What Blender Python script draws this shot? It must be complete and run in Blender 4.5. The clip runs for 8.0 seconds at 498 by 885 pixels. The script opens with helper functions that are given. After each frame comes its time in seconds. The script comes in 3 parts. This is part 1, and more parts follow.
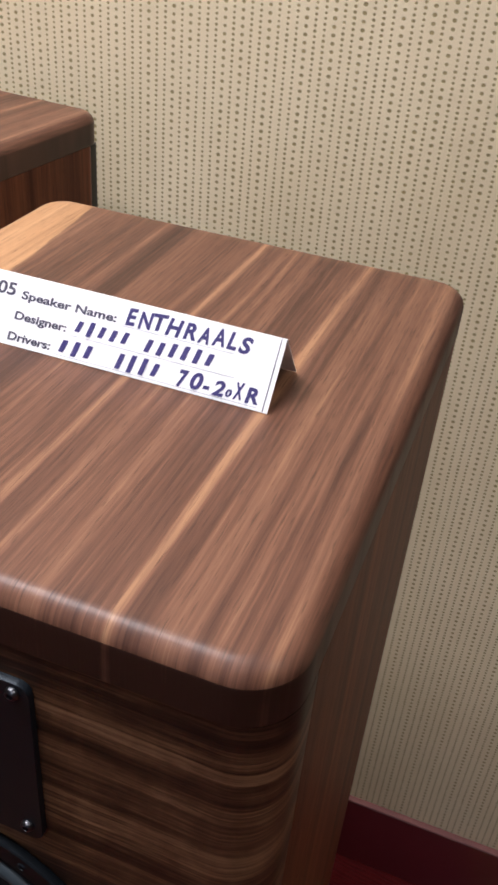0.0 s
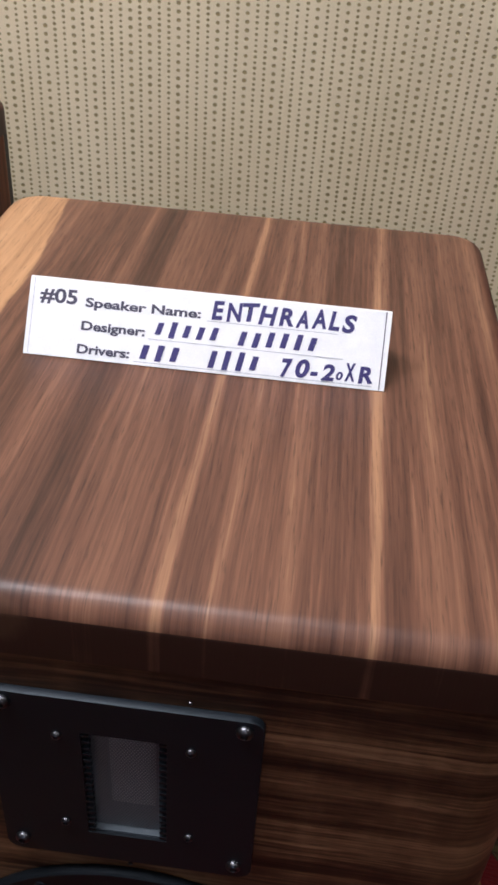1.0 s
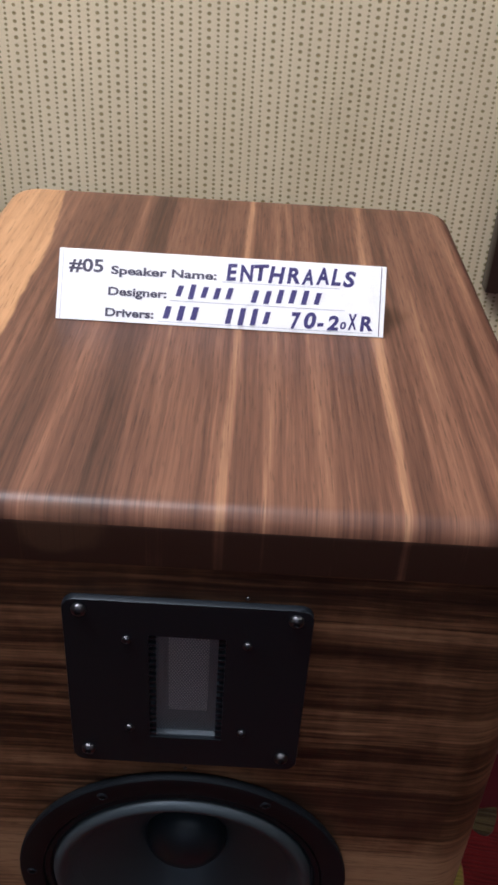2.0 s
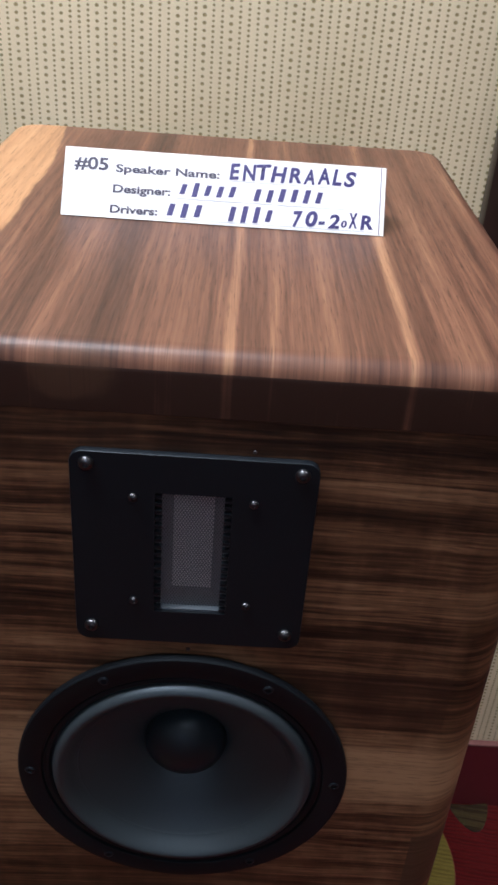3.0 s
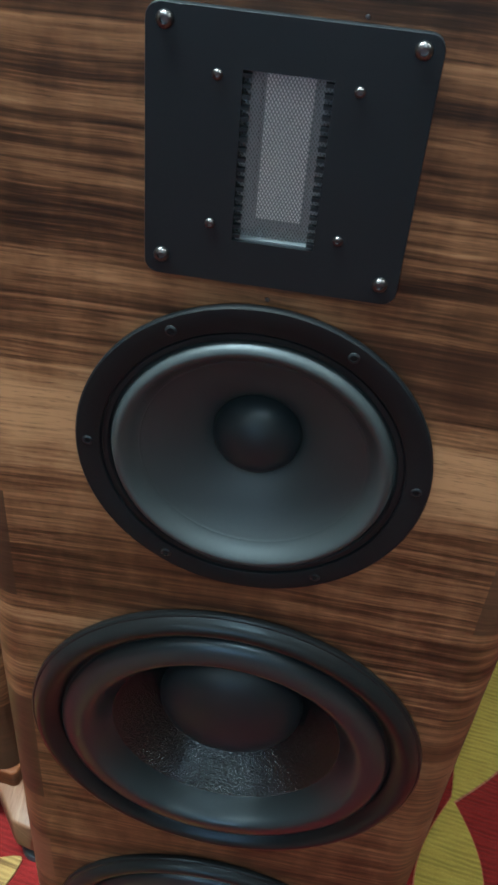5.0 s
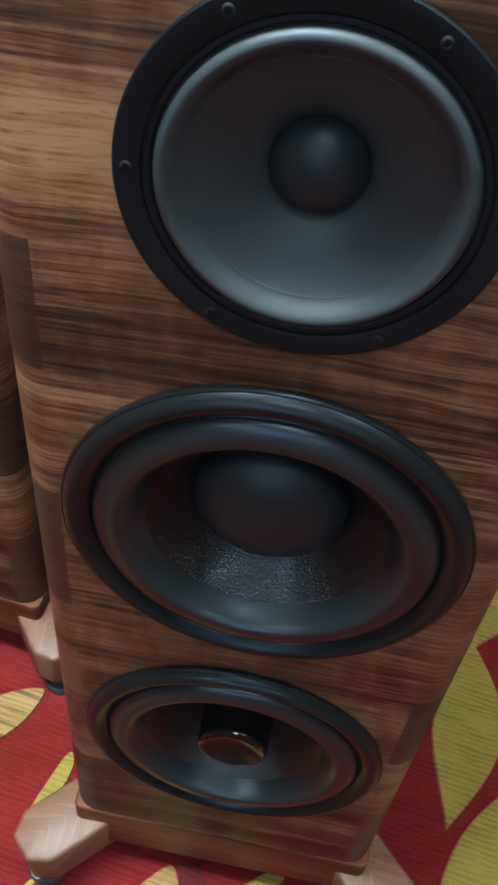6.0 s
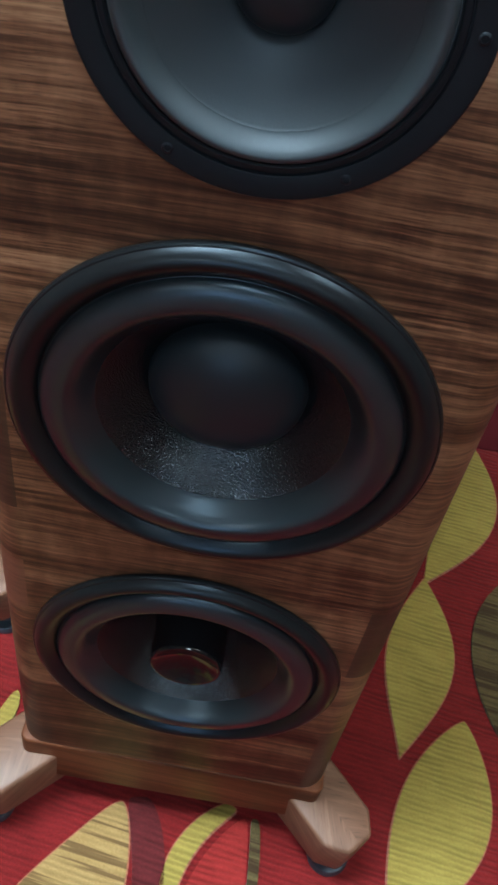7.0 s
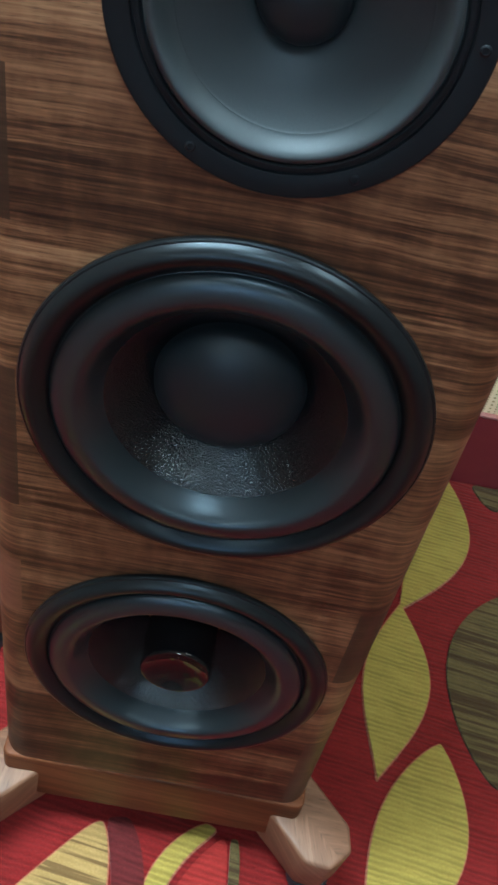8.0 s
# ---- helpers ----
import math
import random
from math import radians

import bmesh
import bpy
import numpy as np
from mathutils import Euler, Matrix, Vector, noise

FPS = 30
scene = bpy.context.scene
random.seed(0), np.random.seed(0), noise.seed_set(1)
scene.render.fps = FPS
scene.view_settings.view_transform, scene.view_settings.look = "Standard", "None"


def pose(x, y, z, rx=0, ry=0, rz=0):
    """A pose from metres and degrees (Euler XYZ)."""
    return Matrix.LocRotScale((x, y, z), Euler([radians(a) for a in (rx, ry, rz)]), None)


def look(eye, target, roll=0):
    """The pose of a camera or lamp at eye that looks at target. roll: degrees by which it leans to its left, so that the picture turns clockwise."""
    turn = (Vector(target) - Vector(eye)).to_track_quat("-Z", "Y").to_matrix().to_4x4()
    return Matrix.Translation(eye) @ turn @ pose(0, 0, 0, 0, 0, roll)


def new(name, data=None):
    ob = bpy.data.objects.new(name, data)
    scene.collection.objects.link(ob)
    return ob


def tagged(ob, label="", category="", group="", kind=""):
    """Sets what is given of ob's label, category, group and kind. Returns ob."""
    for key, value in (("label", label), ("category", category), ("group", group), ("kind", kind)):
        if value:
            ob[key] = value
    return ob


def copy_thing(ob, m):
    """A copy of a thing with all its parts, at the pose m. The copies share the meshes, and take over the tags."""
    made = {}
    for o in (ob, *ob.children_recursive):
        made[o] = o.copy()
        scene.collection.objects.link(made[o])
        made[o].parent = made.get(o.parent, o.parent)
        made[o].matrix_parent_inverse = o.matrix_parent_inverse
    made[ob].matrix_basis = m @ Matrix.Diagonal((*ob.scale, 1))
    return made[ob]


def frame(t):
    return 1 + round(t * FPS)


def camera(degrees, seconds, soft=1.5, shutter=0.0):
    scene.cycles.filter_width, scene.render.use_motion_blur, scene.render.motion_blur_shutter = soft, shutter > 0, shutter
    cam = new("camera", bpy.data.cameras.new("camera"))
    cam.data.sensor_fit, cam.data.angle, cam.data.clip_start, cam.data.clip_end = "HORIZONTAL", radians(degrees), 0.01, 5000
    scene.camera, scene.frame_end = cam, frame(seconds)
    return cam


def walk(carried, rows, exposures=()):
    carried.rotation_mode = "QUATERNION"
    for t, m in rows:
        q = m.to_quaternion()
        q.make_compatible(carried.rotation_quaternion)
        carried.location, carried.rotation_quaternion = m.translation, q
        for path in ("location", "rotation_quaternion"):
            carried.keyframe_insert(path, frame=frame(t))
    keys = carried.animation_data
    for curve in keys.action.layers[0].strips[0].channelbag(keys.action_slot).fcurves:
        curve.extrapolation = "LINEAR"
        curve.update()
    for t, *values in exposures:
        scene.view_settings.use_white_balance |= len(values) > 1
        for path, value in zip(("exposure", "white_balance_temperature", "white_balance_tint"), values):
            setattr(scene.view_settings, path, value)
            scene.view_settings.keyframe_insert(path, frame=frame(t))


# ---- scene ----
cam = camera(31.25, 8.0, soft=3.0)
PATH = [
    (0, (0.1986, -0.1974, 1.3948), (-0.2072, 1.0534, 0.4834), 5.14),
    (0.2, (0.172, -0.174, 1.391), (-0.343, 1.382, 0.246), 4.5),
    (0.5, (0.1226, -0.1746, 1.3852), (-0.1459, 1.1033, 0.4605), 7.67),
    (0.7, (0.099, -0.178, 1.377), (-0.18, 1.427, 0.218), 5.9),
    (1, (0.0549, -0.2076, 1.3807), (-0.0389, 1.0877, 0.4462), 3.95),
    (1.5, (0.0235, -0.2480, 1.3803), (0.0304, 1.0541, 0.4505), 3.55),
    (1.7, (0.021, -0.257, 1.38), (0.04, 1.376, 0.226), 3.7),
    (2.8, (0.014, -0.313, 1.328), (0.018, 1.394, 0.286), 3.5),
    (3, (0.0133, -0.3178, 1.3119), (0.0510, 1.0422, 0.4698), 4.39),
    (3.5, (0.0134, -0.3228, 1.2855), (0.0348, 1.0152, 0.4084), 4.95),
    (4, (0.0174, -0.3251, 1.2602), (-0.0039, 0.9801, 0.3349), 4.04),
    (4.2, (0.021, -0.325, 1.252), (-0.046, 1.274, 0.053), 3.4),
    (5.3, (0.031, -0.34, 1.161), (-0.124, 1.171, -0.14), 5.9),
    (5.5, (0.0202, -0.3415, 1.1443), (-0.0764, 0.8399, 0.0696), 6.78),
    (6, (0.0157, -0.3446, 1.1056), (-0.0838, 0.7509, -0.0564), 6.48),
    (6.5, (0.0236, -0.3542, 1.0728), (-0.0597, 0.6954, -0.1319), 7.11),
    (7, (0.0178, -0.3676, 1.0451), (0.0217, 0.7111, -0.1365), 10.35),
    (7.5, (0.0092, -0.3950, 1.0341), (0.0753, 0.7345, -0.0972), 13.14),
    (8, (0.0014, -0.4122, 1.0367), (0.0506, 0.7379, -0.0745), 12.74),
]
EXPOSURES = [(0, 0.02, 5820, 14), (0.5, -0.22, 5720, 13), (1.0, -0.24, 5670, 13), (1.5, -0.2, 5650, 13), (3.0, 0.16, 5470, 10), (3.5, 0.43, 5420, 7), (4.0, 0.42, 5460, 3), (4.2, 0.66, 5480, -2), (5.4, 1.78, 5440, -12), (6.5, 1.5, 5260, -3), (7.5, 1.48, 5200, -5), (8, 1.68, 5200, -9)]
walk(cam, [(t, look(eye, target, roll)) for t, eye, target, roll in PATH], EXPOSURES)

# ---------- light ----------
world = bpy.data.worlds.new("world")
world.use_nodes = True
world.node_tree.nodes["Background"].inputs[0].default_value = (0.5, 0.45, 0.4, 1)
world.node_tree.nodes["Background"].inputs[1].default_value = 0.012
scene.world = world

ROOM_W, ROOM_E, ROOM_S, ROOM_H = -4.2, 4.6, -7.5, 2.5
WALL_Y = 0.672


def area_lamp(name, at, target, sx, sy, watts, colour):
    data = bpy.data.lights.new(name, "AREA")
    data.shape, data.size, data.size_y, data.energy, data.color = "RECTANGLE", sx, sy, watts, colour
    ob = new(name, data)
    ob.matrix_world = look(at, target)
    return ob


# the first two follow the reflections; the other three are added fill light
PANELS = [(-0.52, -0.085, 0.9, 0.34, 32.5), (0.1, -1.2, 0.42, 0.2, 3.0), (1.15, -0.3, 0.6, 0.3, 3.6), (-1.3, -3.6, 1.1, 0.5, 3.0), (1.3, -4.4, 1.1, 0.5, 3.0)]
for px, py, sx, sy, watts in PANELS:
    area_lamp("panel_lamp", (px, py, ROOM_H - 0.035), (px, py, 0), sx, sy, watts, (1.0, 0.95, 0.89) if watts > 3.2 else (0.86, 0.95, 1.0))
# bluish fill from the front; the window that carries it is made up
area_lamp("cool_fill_lamp", (-0.6, ROOM_S + 0.12, 1.65), (-0.3, 0, 1.3), 1.9, 1.2, 3.1, (0.76, 0.88, 1.0))

# ---------- materials ----------


class Net:
    """A node material with a few short calls."""

    def __init__(self, name):
        self.material = bpy.data.materials.new(name)
        self.material.use_nodes = True
        self.tree = self.material.node_tree
        self.bsdf = self.tree.nodes["Principled BSDF"]

    def node(self, kind, **inputs):
        n = self.tree.nodes.new(kind)
        for key, value in inputs.items():
            self.feed(n.inputs[key.replace("_", " ")], value)
        return n

    def feed(self, socket, value):
        if isinstance(value, bpy.types.NodeSocket):
            self.tree.links.new(value, socket)
        else:
            socket.default_value = value

    def math(self, op, a, b=0.0, c=0.0):
        n = self.tree.nodes.new("ShaderNodeMath")
        n.operation = op
        for s, v in zip(n.inputs, (a, b, c)):
            self.feed(s, v)
        return n.outputs[0]

    def place(self):
        n = self.tree.nodes.new("ShaderNodeTexCoord")
        s = self.tree.nodes.new("ShaderNodeSeparateXYZ")
        self.tree.links.new(n.outputs["Object"], s.inputs[0])
        return s.outputs

    def vector(self, x, y, z):
        n = self.tree.nodes.new("ShaderNodeCombineXYZ")
        for s, v in zip(n.inputs, (x, y, z)):
            self.feed(s, v)
        return n.outputs[0]

    def noise(self, vec, scale, detail=4.0, rough=0.55, bend=0.0):
        n = self.node("ShaderNodeTexNoise", Vector=vec, Scale=scale, Detail=detail, Roughness=rough, Distortion=bend)
        return n.outputs[0]

    def ramp(self, fac, stops, constant=False):
        n = self.tree.nodes.new("ShaderNodeValToRGB")
        n.color_ramp.interpolation = "CONSTANT" if constant else "LINEAR"
        while len(n.color_ramp.elements) < len(stops):
            n.color_ramp.elements.new(0.5)
        for e, (p, c) in zip(n.color_ramp.elements, stops):
            e.position = p
            e.color = (*c, 1) if isinstance(c, tuple) else (c, c, c, 1)
        self.feed(n.inputs[0], fac)
        return n.outputs[0]

    def mix(self, fac, a, b, blend="MIX"):
        n = self.tree.nodes.new("ShaderNodeMix")
        n.data_type, n.blend_type = "RGBA", blend
        self.feed(n.inputs[0], fac)
        for s, v in ((n.inputs[6], a), (n.inputs[7], b)):
            self.feed(s, (*v, 1) if isinstance(v, tuple) else v)
        return n.outputs[2]

    def step(self, value, low, high):
        n = self.tree.nodes.new("ShaderNodeMapRange")
        n.interpolation_type = "SMOOTHSTEP"
        self.feed(n.inputs[0], value)
        n.inputs[1].default_value, n.inputs[2].default_value = low, high
        return n.outputs[0]

    def bump(self, height, strength=0.2, distance=0.001):
        n = self.node("ShaderNodeBump", Height=height, Strength=strength, Distance=distance)
        self.tree.links.new(n.outputs[0], self.bsdf.inputs["Normal"])

    def finish(self, colour=None, rough=None, metal=0.0, coat=0.0, coat_rough=0.1, spec=None):
        if colour is not None:
            self.feed(self.bsdf.inputs["Base Color"], (*colour, 1) if isinstance(colour, tuple) else colour)
        if rough is not None:
            self.feed(self.bsdf.inputs["Roughness"], rough)
        self.bsdf.inputs["Metallic"].default_value = metal
        self.bsdf.inputs["Coat Weight"].default_value = coat
        self.bsdf.inputs["Coat Roughness"].default_value = coat_rough
        if spec is not None:
            self.bsdf.inputs["Specular IOR Level"].default_value = spec
        return self.material


def grain(net, along, across, through_, seed=0.0, wave=0.012):
    """Walnut figure: broad bands, fine lines and pores. Returns (band, line, pore, the bent across value)."""
    drift = net.noise(net.vector(net.math("MULTIPLY", along, 3.0), net.math("MULTIPLY", across, 5.0), seed), 1.0, 3.0)
    bent = net.math("ADD", across, net.math("MULTIPLY", net.math("SUBTRACT", drift, 0.5), wave * 2))
    skin = net.math("MULTIPLY", through_, 3.0)
    band = net.noise(net.vector(net.math("MULTIPLY", along, 0.9), net.math("MULTIPLY", bent, 34.0), net.math("ADD", skin, seed)), 1.0, 3.0, 0.6)
    line = net.noise(net.vector(net.math("MULTIPLY", along, 5.0), net.math("MULTIPLY", bent, 210.0), net.math("ADD", skin, seed + 7)), 1.0, 4.0, 0.65)
    hair = net.noise(net.vector(net.math("MULTIPLY", along, 15.0), net.math("MULTIPLY", bent, 560.0), net.math("ADD", skin, seed + 17)), 1.0, 3.0, 0.6)
    line = net.math("ADD", net.math("MULTIPLY", line, 0.6), net.math("MULTIPLY", hair, 0.4))
    pore = net.noise(net.vector(net.math("MULTIPLY", along, 55.0), net.math("MULTIPLY", bent, 900.0), seed + 3), 1.0, 2.0, 0.6)
    return band, line, pore, bent


WALNUT = [(0.24, (0.028, 0.012, 0.0075)), (0.4, (0.075, 0.032, 0.0195)), (0.51, (0.13, 0.057, 0.034)), (0.62, (0.195, 0.092, 0.053)), (0.78, (0.36, 0.19, 0.1))]
BOARDS = [(0.22, (0.010, 0.0046, 0.0027)), (0.37, (0.034, 0.0152, 0.0075)), (0.5, (0.081, 0.0375, 0.018)), (0.63, (0.157, 0.079, 0.0385)), (1.0, (0.36, 0.21, 0.112))]


def walnut_finish(net, tone, pore, coat=0.06, spec=0.32):
    colour = net.mix(net.math("MULTIPLY", net.step(pore, 0.54, 0.74), 0.5), tone, (0.03, 0.015, 0.01))
    rough = net.math("ADD", 0.38, net.math("MULTIPLY", pore, 0.18))
    net.bump(pore, 0.12, 0.0006)
    return net.finish(colour, rough, coat=coat, coat_rough=0.28, spec=spec)


def tone_of(net, band, line, share=0.55):
    return net.math("ADD", net.math("MULTIPLY", band, share), net.math("MULTIPLY", line, 1.0 - share))


def streak(net, bent, y, x0, lean, width):
    """A pale vein along the top board."""
    off = net.math("SUBTRACT", bent, net.math("ADD", x0, net.math("MULTIPLY", y, lean)))
    q = net.math("DIVIDE", off, width)
    return net.math("POWER", 2.718, net.math("MULTIPLY", net.math("MULTIPLY", q, q), -1.0))


def make_top_walnut():
    net = Net("walnut_top")
    x, y, z = net.place()
    band, line, pore, bent = grain(net, y, x, z, 2.0, 0.004)
    tone = net.math("ADD", 0.5, net.math("MULTIPLY", net.math("SUBTRACT", tone_of(net, band, line, 0.42), 0.5), 1.35))
    for x0, lean, width, power in ((0.0103, 0.017, 0.003, 0.22), (0.085, 0.018, 0.0032, 0.24), (-0.067, 0.03, 0.003, 0.12), (0.147, 0.0, 0.006, 0.16), (0.056, -0.045, 0.0022, 0.09), (0.029, 0.02, 0.002, 0.1), (0.125, 0.01, 0.004, 0.06)):
        tone = net.math("ADD", tone, net.math("MULTIPLY", streak(net, bent, y, x0, lean, width), power))
    for x0, lean, width, power in ((-0.041, -0.02, 0.009, 0.09), (0.094, 0.018, 0.0045, 0.1), (0.07, 0.0, 0.006, 0.05)):
        tone = net.math("SUBTRACT", tone, net.math("MULTIPLY", streak(net, bent, y, x0, lean, width), power))
    # shade painted on the board's edges: front strip darkest, the sides a little
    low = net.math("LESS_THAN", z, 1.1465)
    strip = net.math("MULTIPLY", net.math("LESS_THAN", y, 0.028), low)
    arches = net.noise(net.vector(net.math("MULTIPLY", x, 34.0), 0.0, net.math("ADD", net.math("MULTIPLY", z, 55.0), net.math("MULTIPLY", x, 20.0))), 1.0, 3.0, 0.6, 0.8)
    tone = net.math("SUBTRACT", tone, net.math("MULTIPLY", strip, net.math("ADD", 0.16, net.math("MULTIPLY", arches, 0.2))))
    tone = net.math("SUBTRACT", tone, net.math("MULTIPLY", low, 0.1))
    colour = net.ramp(tone, WALNUT)
    # pale sapwood towards the back corner
    edge = net.math("ADD", x, net.math("MULTIPLY", net.math("SUBTRACT", net.noise(net.vector(0.0, net.math("MULTIPLY", y, 16.0), 4.0), 1.0), 0.5), 0.008))
    edge = net.math("ADD", edge, net.math("MULTIPLY", net.step(y, 0.26, 0.37), 0.0105))
    sap = net.math("SUBTRACT", 1.0, net.step(edge, -0.1115, -0.109))
    sap = net.math("MULTIPLY", sap, net.math("ADD", 0.25, net.math("MULTIPLY", net.step(y, 0.02, 0.16), 0.75)))
    sapwood = net.ramp(line, [(0.3, (0.3, 0.15, 0.07)), (0.55, (0.46, 0.25, 0.12)), (0.75, (0.55, 0.32, 0.17))])
    colour = net.mix(sap, colour, sapwood)
    # a paler knot-shaped figure where the board turns over its front edge
    dx, dz = net.math("DIVIDE", net.math("ADD", x, 0.052), 0.019), net.math("DIVIDE", net.math("SUBTRACT", z, 1.143), 0.013)
    spot = net.math("ADD", net.math("ADD", net.math("MULTIPLY", dx, dx), net.math("MULTIPLY", dz, dz)), net.math("MULTIPLY", net.math("SUBTRACT", net.noise(net.vector(x, 0.0, z), 60.0), 0.5), 1.3))
    spot = net.math("MULTIPLY", net.math("SUBTRACT", 1.0, net.step(spot, 0.55, 1.2)), net.math("LESS_THAN", y, 0.004))
    colour = net.mix(net.math("MULTIPLY", spot, 0.12), colour, (0.26, 0.14, 0.075))
    return walnut_finish(net, colour, pore, 0.07)


def make_front_walnut():
    """Boards glued one over another, each with its own tone, and corner blocks of other wood."""
    net = Net("walnut_front")
    x, y, z = net.place()
    up = net.math("ADD", z, net.math("MULTIPLY", net.math("MULTIPLY", x, x), 0.12))
    # slow arches in the growth rings, with short ripples on them
    swell = net.noise(net.vector(net.math("MULTIPLY", x, 4.5), net.math("MULTIPLY", z, 9.0), 5.0), 1.0, 2.0)
    ripple = net.noise(net.vector(net.math("MULTIPLY", x, 26.0), net.math("MULTIPLY", z, 30.0), 6.0), 1.0, 2.0)
    ring = net.math("ADD", up, net.math("ADD", net.math("MULTIPLY", net.math("SUBTRACT", swell, 0.5), 0.016), net.math("MULTIPLY", net.math("SUBTRACT", ripple, 0.5), 0.0014)))
    band, line, pore, bent = grain(net, net.math("MULTIPLY", x, 1.5), ring, y, 11.0, 0.0012)
    figure = net.noise(net.vector(net.math("MULTIPLY", x, 60.0), net.math("MULTIPLY", ring, 26.0), 8.0), 1.0, 3.0)
    # calm and lively stretches of grain
    lively = net.math("ADD", 0.25, net.math("MULTIPLY", net.noise(net.vector(net.math("MULTIPLY", x, 7.0), net.math("MULTIPLY", ring, 24.0), 14.0), 1.0, 2.0), 2.6))
    tone = net.math("ADD", 0.5, net.math("MULTIPLY", net.math("MULTIPLY", net.math("SUBTRACT", tone_of(net, band, line, 0.42), 0.5), lively), 1.5))
    tone = net.math("ADD", tone, net.math("MULTIPLY", net.math("SUBTRACT", figure, 0.5), 0.34))
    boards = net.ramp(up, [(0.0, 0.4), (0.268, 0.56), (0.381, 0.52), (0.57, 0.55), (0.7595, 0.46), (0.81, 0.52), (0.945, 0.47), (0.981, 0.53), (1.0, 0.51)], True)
    # a step darker above 1.1, just under the top board
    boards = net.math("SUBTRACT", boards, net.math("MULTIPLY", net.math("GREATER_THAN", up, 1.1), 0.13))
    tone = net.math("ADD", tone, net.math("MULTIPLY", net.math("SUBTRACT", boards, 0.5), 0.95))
    # glue lines: a dark hairline, and a highlight painted on the arris below
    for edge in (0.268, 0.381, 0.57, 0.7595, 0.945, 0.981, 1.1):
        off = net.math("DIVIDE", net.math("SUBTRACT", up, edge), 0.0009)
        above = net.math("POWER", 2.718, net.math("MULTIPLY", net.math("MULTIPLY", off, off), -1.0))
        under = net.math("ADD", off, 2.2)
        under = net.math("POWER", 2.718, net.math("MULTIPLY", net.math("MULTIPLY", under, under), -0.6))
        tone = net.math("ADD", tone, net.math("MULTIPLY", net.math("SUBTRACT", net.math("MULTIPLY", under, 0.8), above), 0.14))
    # a pale sapwood flame beside the midrange, and the paler edge of the board under the long joint
    for middle, width, power in ((0.917, 0.023, 0.44), (0.878, 0.03, 0.15), (0.753, 0.0055, 0.13)):
        off = net.math("DIVIDE", net.math("SUBTRACT", ring if middle < 0.9 and middle > 0.8 else up, middle), width)
        pale = net.math("POWER", 2.718, net.math("MULTIPLY", net.math("MULTIPLY", off, off), -1.0))
        pale = net.math("MULTIPLY", pale, net.math("ADD", 0.35, net.math("MULTIPLY", line, 1.3)))
        tone = net.math("ADD", tone, net.math("MULTIPLY", net.math("MULTIPLY", pale, net.math("LESS_THAN", up, 0.945)), power))
    colour = net.ramp(tone, BOARDS)
    # corner blocks; the upper left two painted darker to offset lamp sheen
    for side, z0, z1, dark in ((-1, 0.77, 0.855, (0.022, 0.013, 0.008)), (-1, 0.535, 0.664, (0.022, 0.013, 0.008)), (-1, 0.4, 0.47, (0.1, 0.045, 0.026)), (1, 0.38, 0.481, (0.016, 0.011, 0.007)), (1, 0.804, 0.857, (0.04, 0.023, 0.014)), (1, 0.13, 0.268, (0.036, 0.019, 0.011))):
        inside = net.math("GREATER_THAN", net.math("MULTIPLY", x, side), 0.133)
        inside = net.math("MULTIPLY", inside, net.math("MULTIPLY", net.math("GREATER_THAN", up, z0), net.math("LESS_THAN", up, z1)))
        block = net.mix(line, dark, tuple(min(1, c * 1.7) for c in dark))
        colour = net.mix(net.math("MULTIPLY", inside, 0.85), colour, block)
    patch = net.math("MULTIPLY", net.math("GREATER_THAN", x, 0.03), net.math("LESS_THAN", x, 0.134))
    patch = net.math("MULTIPLY", patch, net.math("MULTIPLY", net.math("GREATER_THAN", z, 0.9455), net.math("LESS_THAN", z, 0.984)))
    colour = net.mix(net.math("MULTIPLY", patch, 0.42), colour, (0.04, 0.018, 0.011))
    return walnut_finish(net, colour, pore)


def make_side_walnut():
    net = Net("walnut_side")
    x, y, z = net.place()
    band, line, pore, bent = grain(net, z, y, x, 23.0)
    return walnut_finish(net, net.ramp(tone_of(net, band, line), [(p, (r * 1.15, g * 0.82, b * 0.62)) for p, (r, g, b) in WALNUT]), pore, 0.0, 0.12)


def make_plinth_walnut():
    net = Net("walnut_plinth")
    x, y, z = net.place()
    band, line, pore, bent = grain(net, net.math("ADD", x, y), net.math("ADD", z, net.math("MULTIPLY", net.math("SUBTRACT", x, y), 0.12)), y, 31.0)
    return walnut_finish(net, net.ramp(tone_of(net, band, line), [(p, (r * 1.15, g * 0.87, b * 0.78)) for p, (r, g, b) in BOARDS]), pore, 0.0, 0.15)


def make_foot_walnut():
    """Paler timber, its grain along each outrigger."""
    net = Net("walnut_foot")
    x, y, z = net.place()
    # two pieces mitred along the middle, each with its own grain
    half = net.math("ABSOLUTE", x)
    side = net.math("GREATER_THAN", x, 0.0)
    along = net.math("MULTIPLY", net.math("ADD", half, y), 0.707)
    across = net.math("ADD", net.math("MULTIPLY", net.math("SUBTRACT", y, half), 0.707), net.math("MULTIPLY", side, 0.37))
    band, line, pore, bent = grain(net, along, net.math("ADD", net.math("MULTIPLY", across, 0.45), net.math("MULTIPLY", z, 0.5)), z, 41.0)
    value = net.math("ADD", tone_of(net, band, line, 0.45), net.math("MULTIPLY", net.math("SUBTRACT", side, 0.5), 0.07))
    tone = net.ramp(value, [(0.25, (0.055, 0.025, 0.014)), (0.5, (0.15, 0.077, 0.046)), (0.7, (0.3, 0.18, 0.115))])
    return walnut_finish(net, tone, pore)


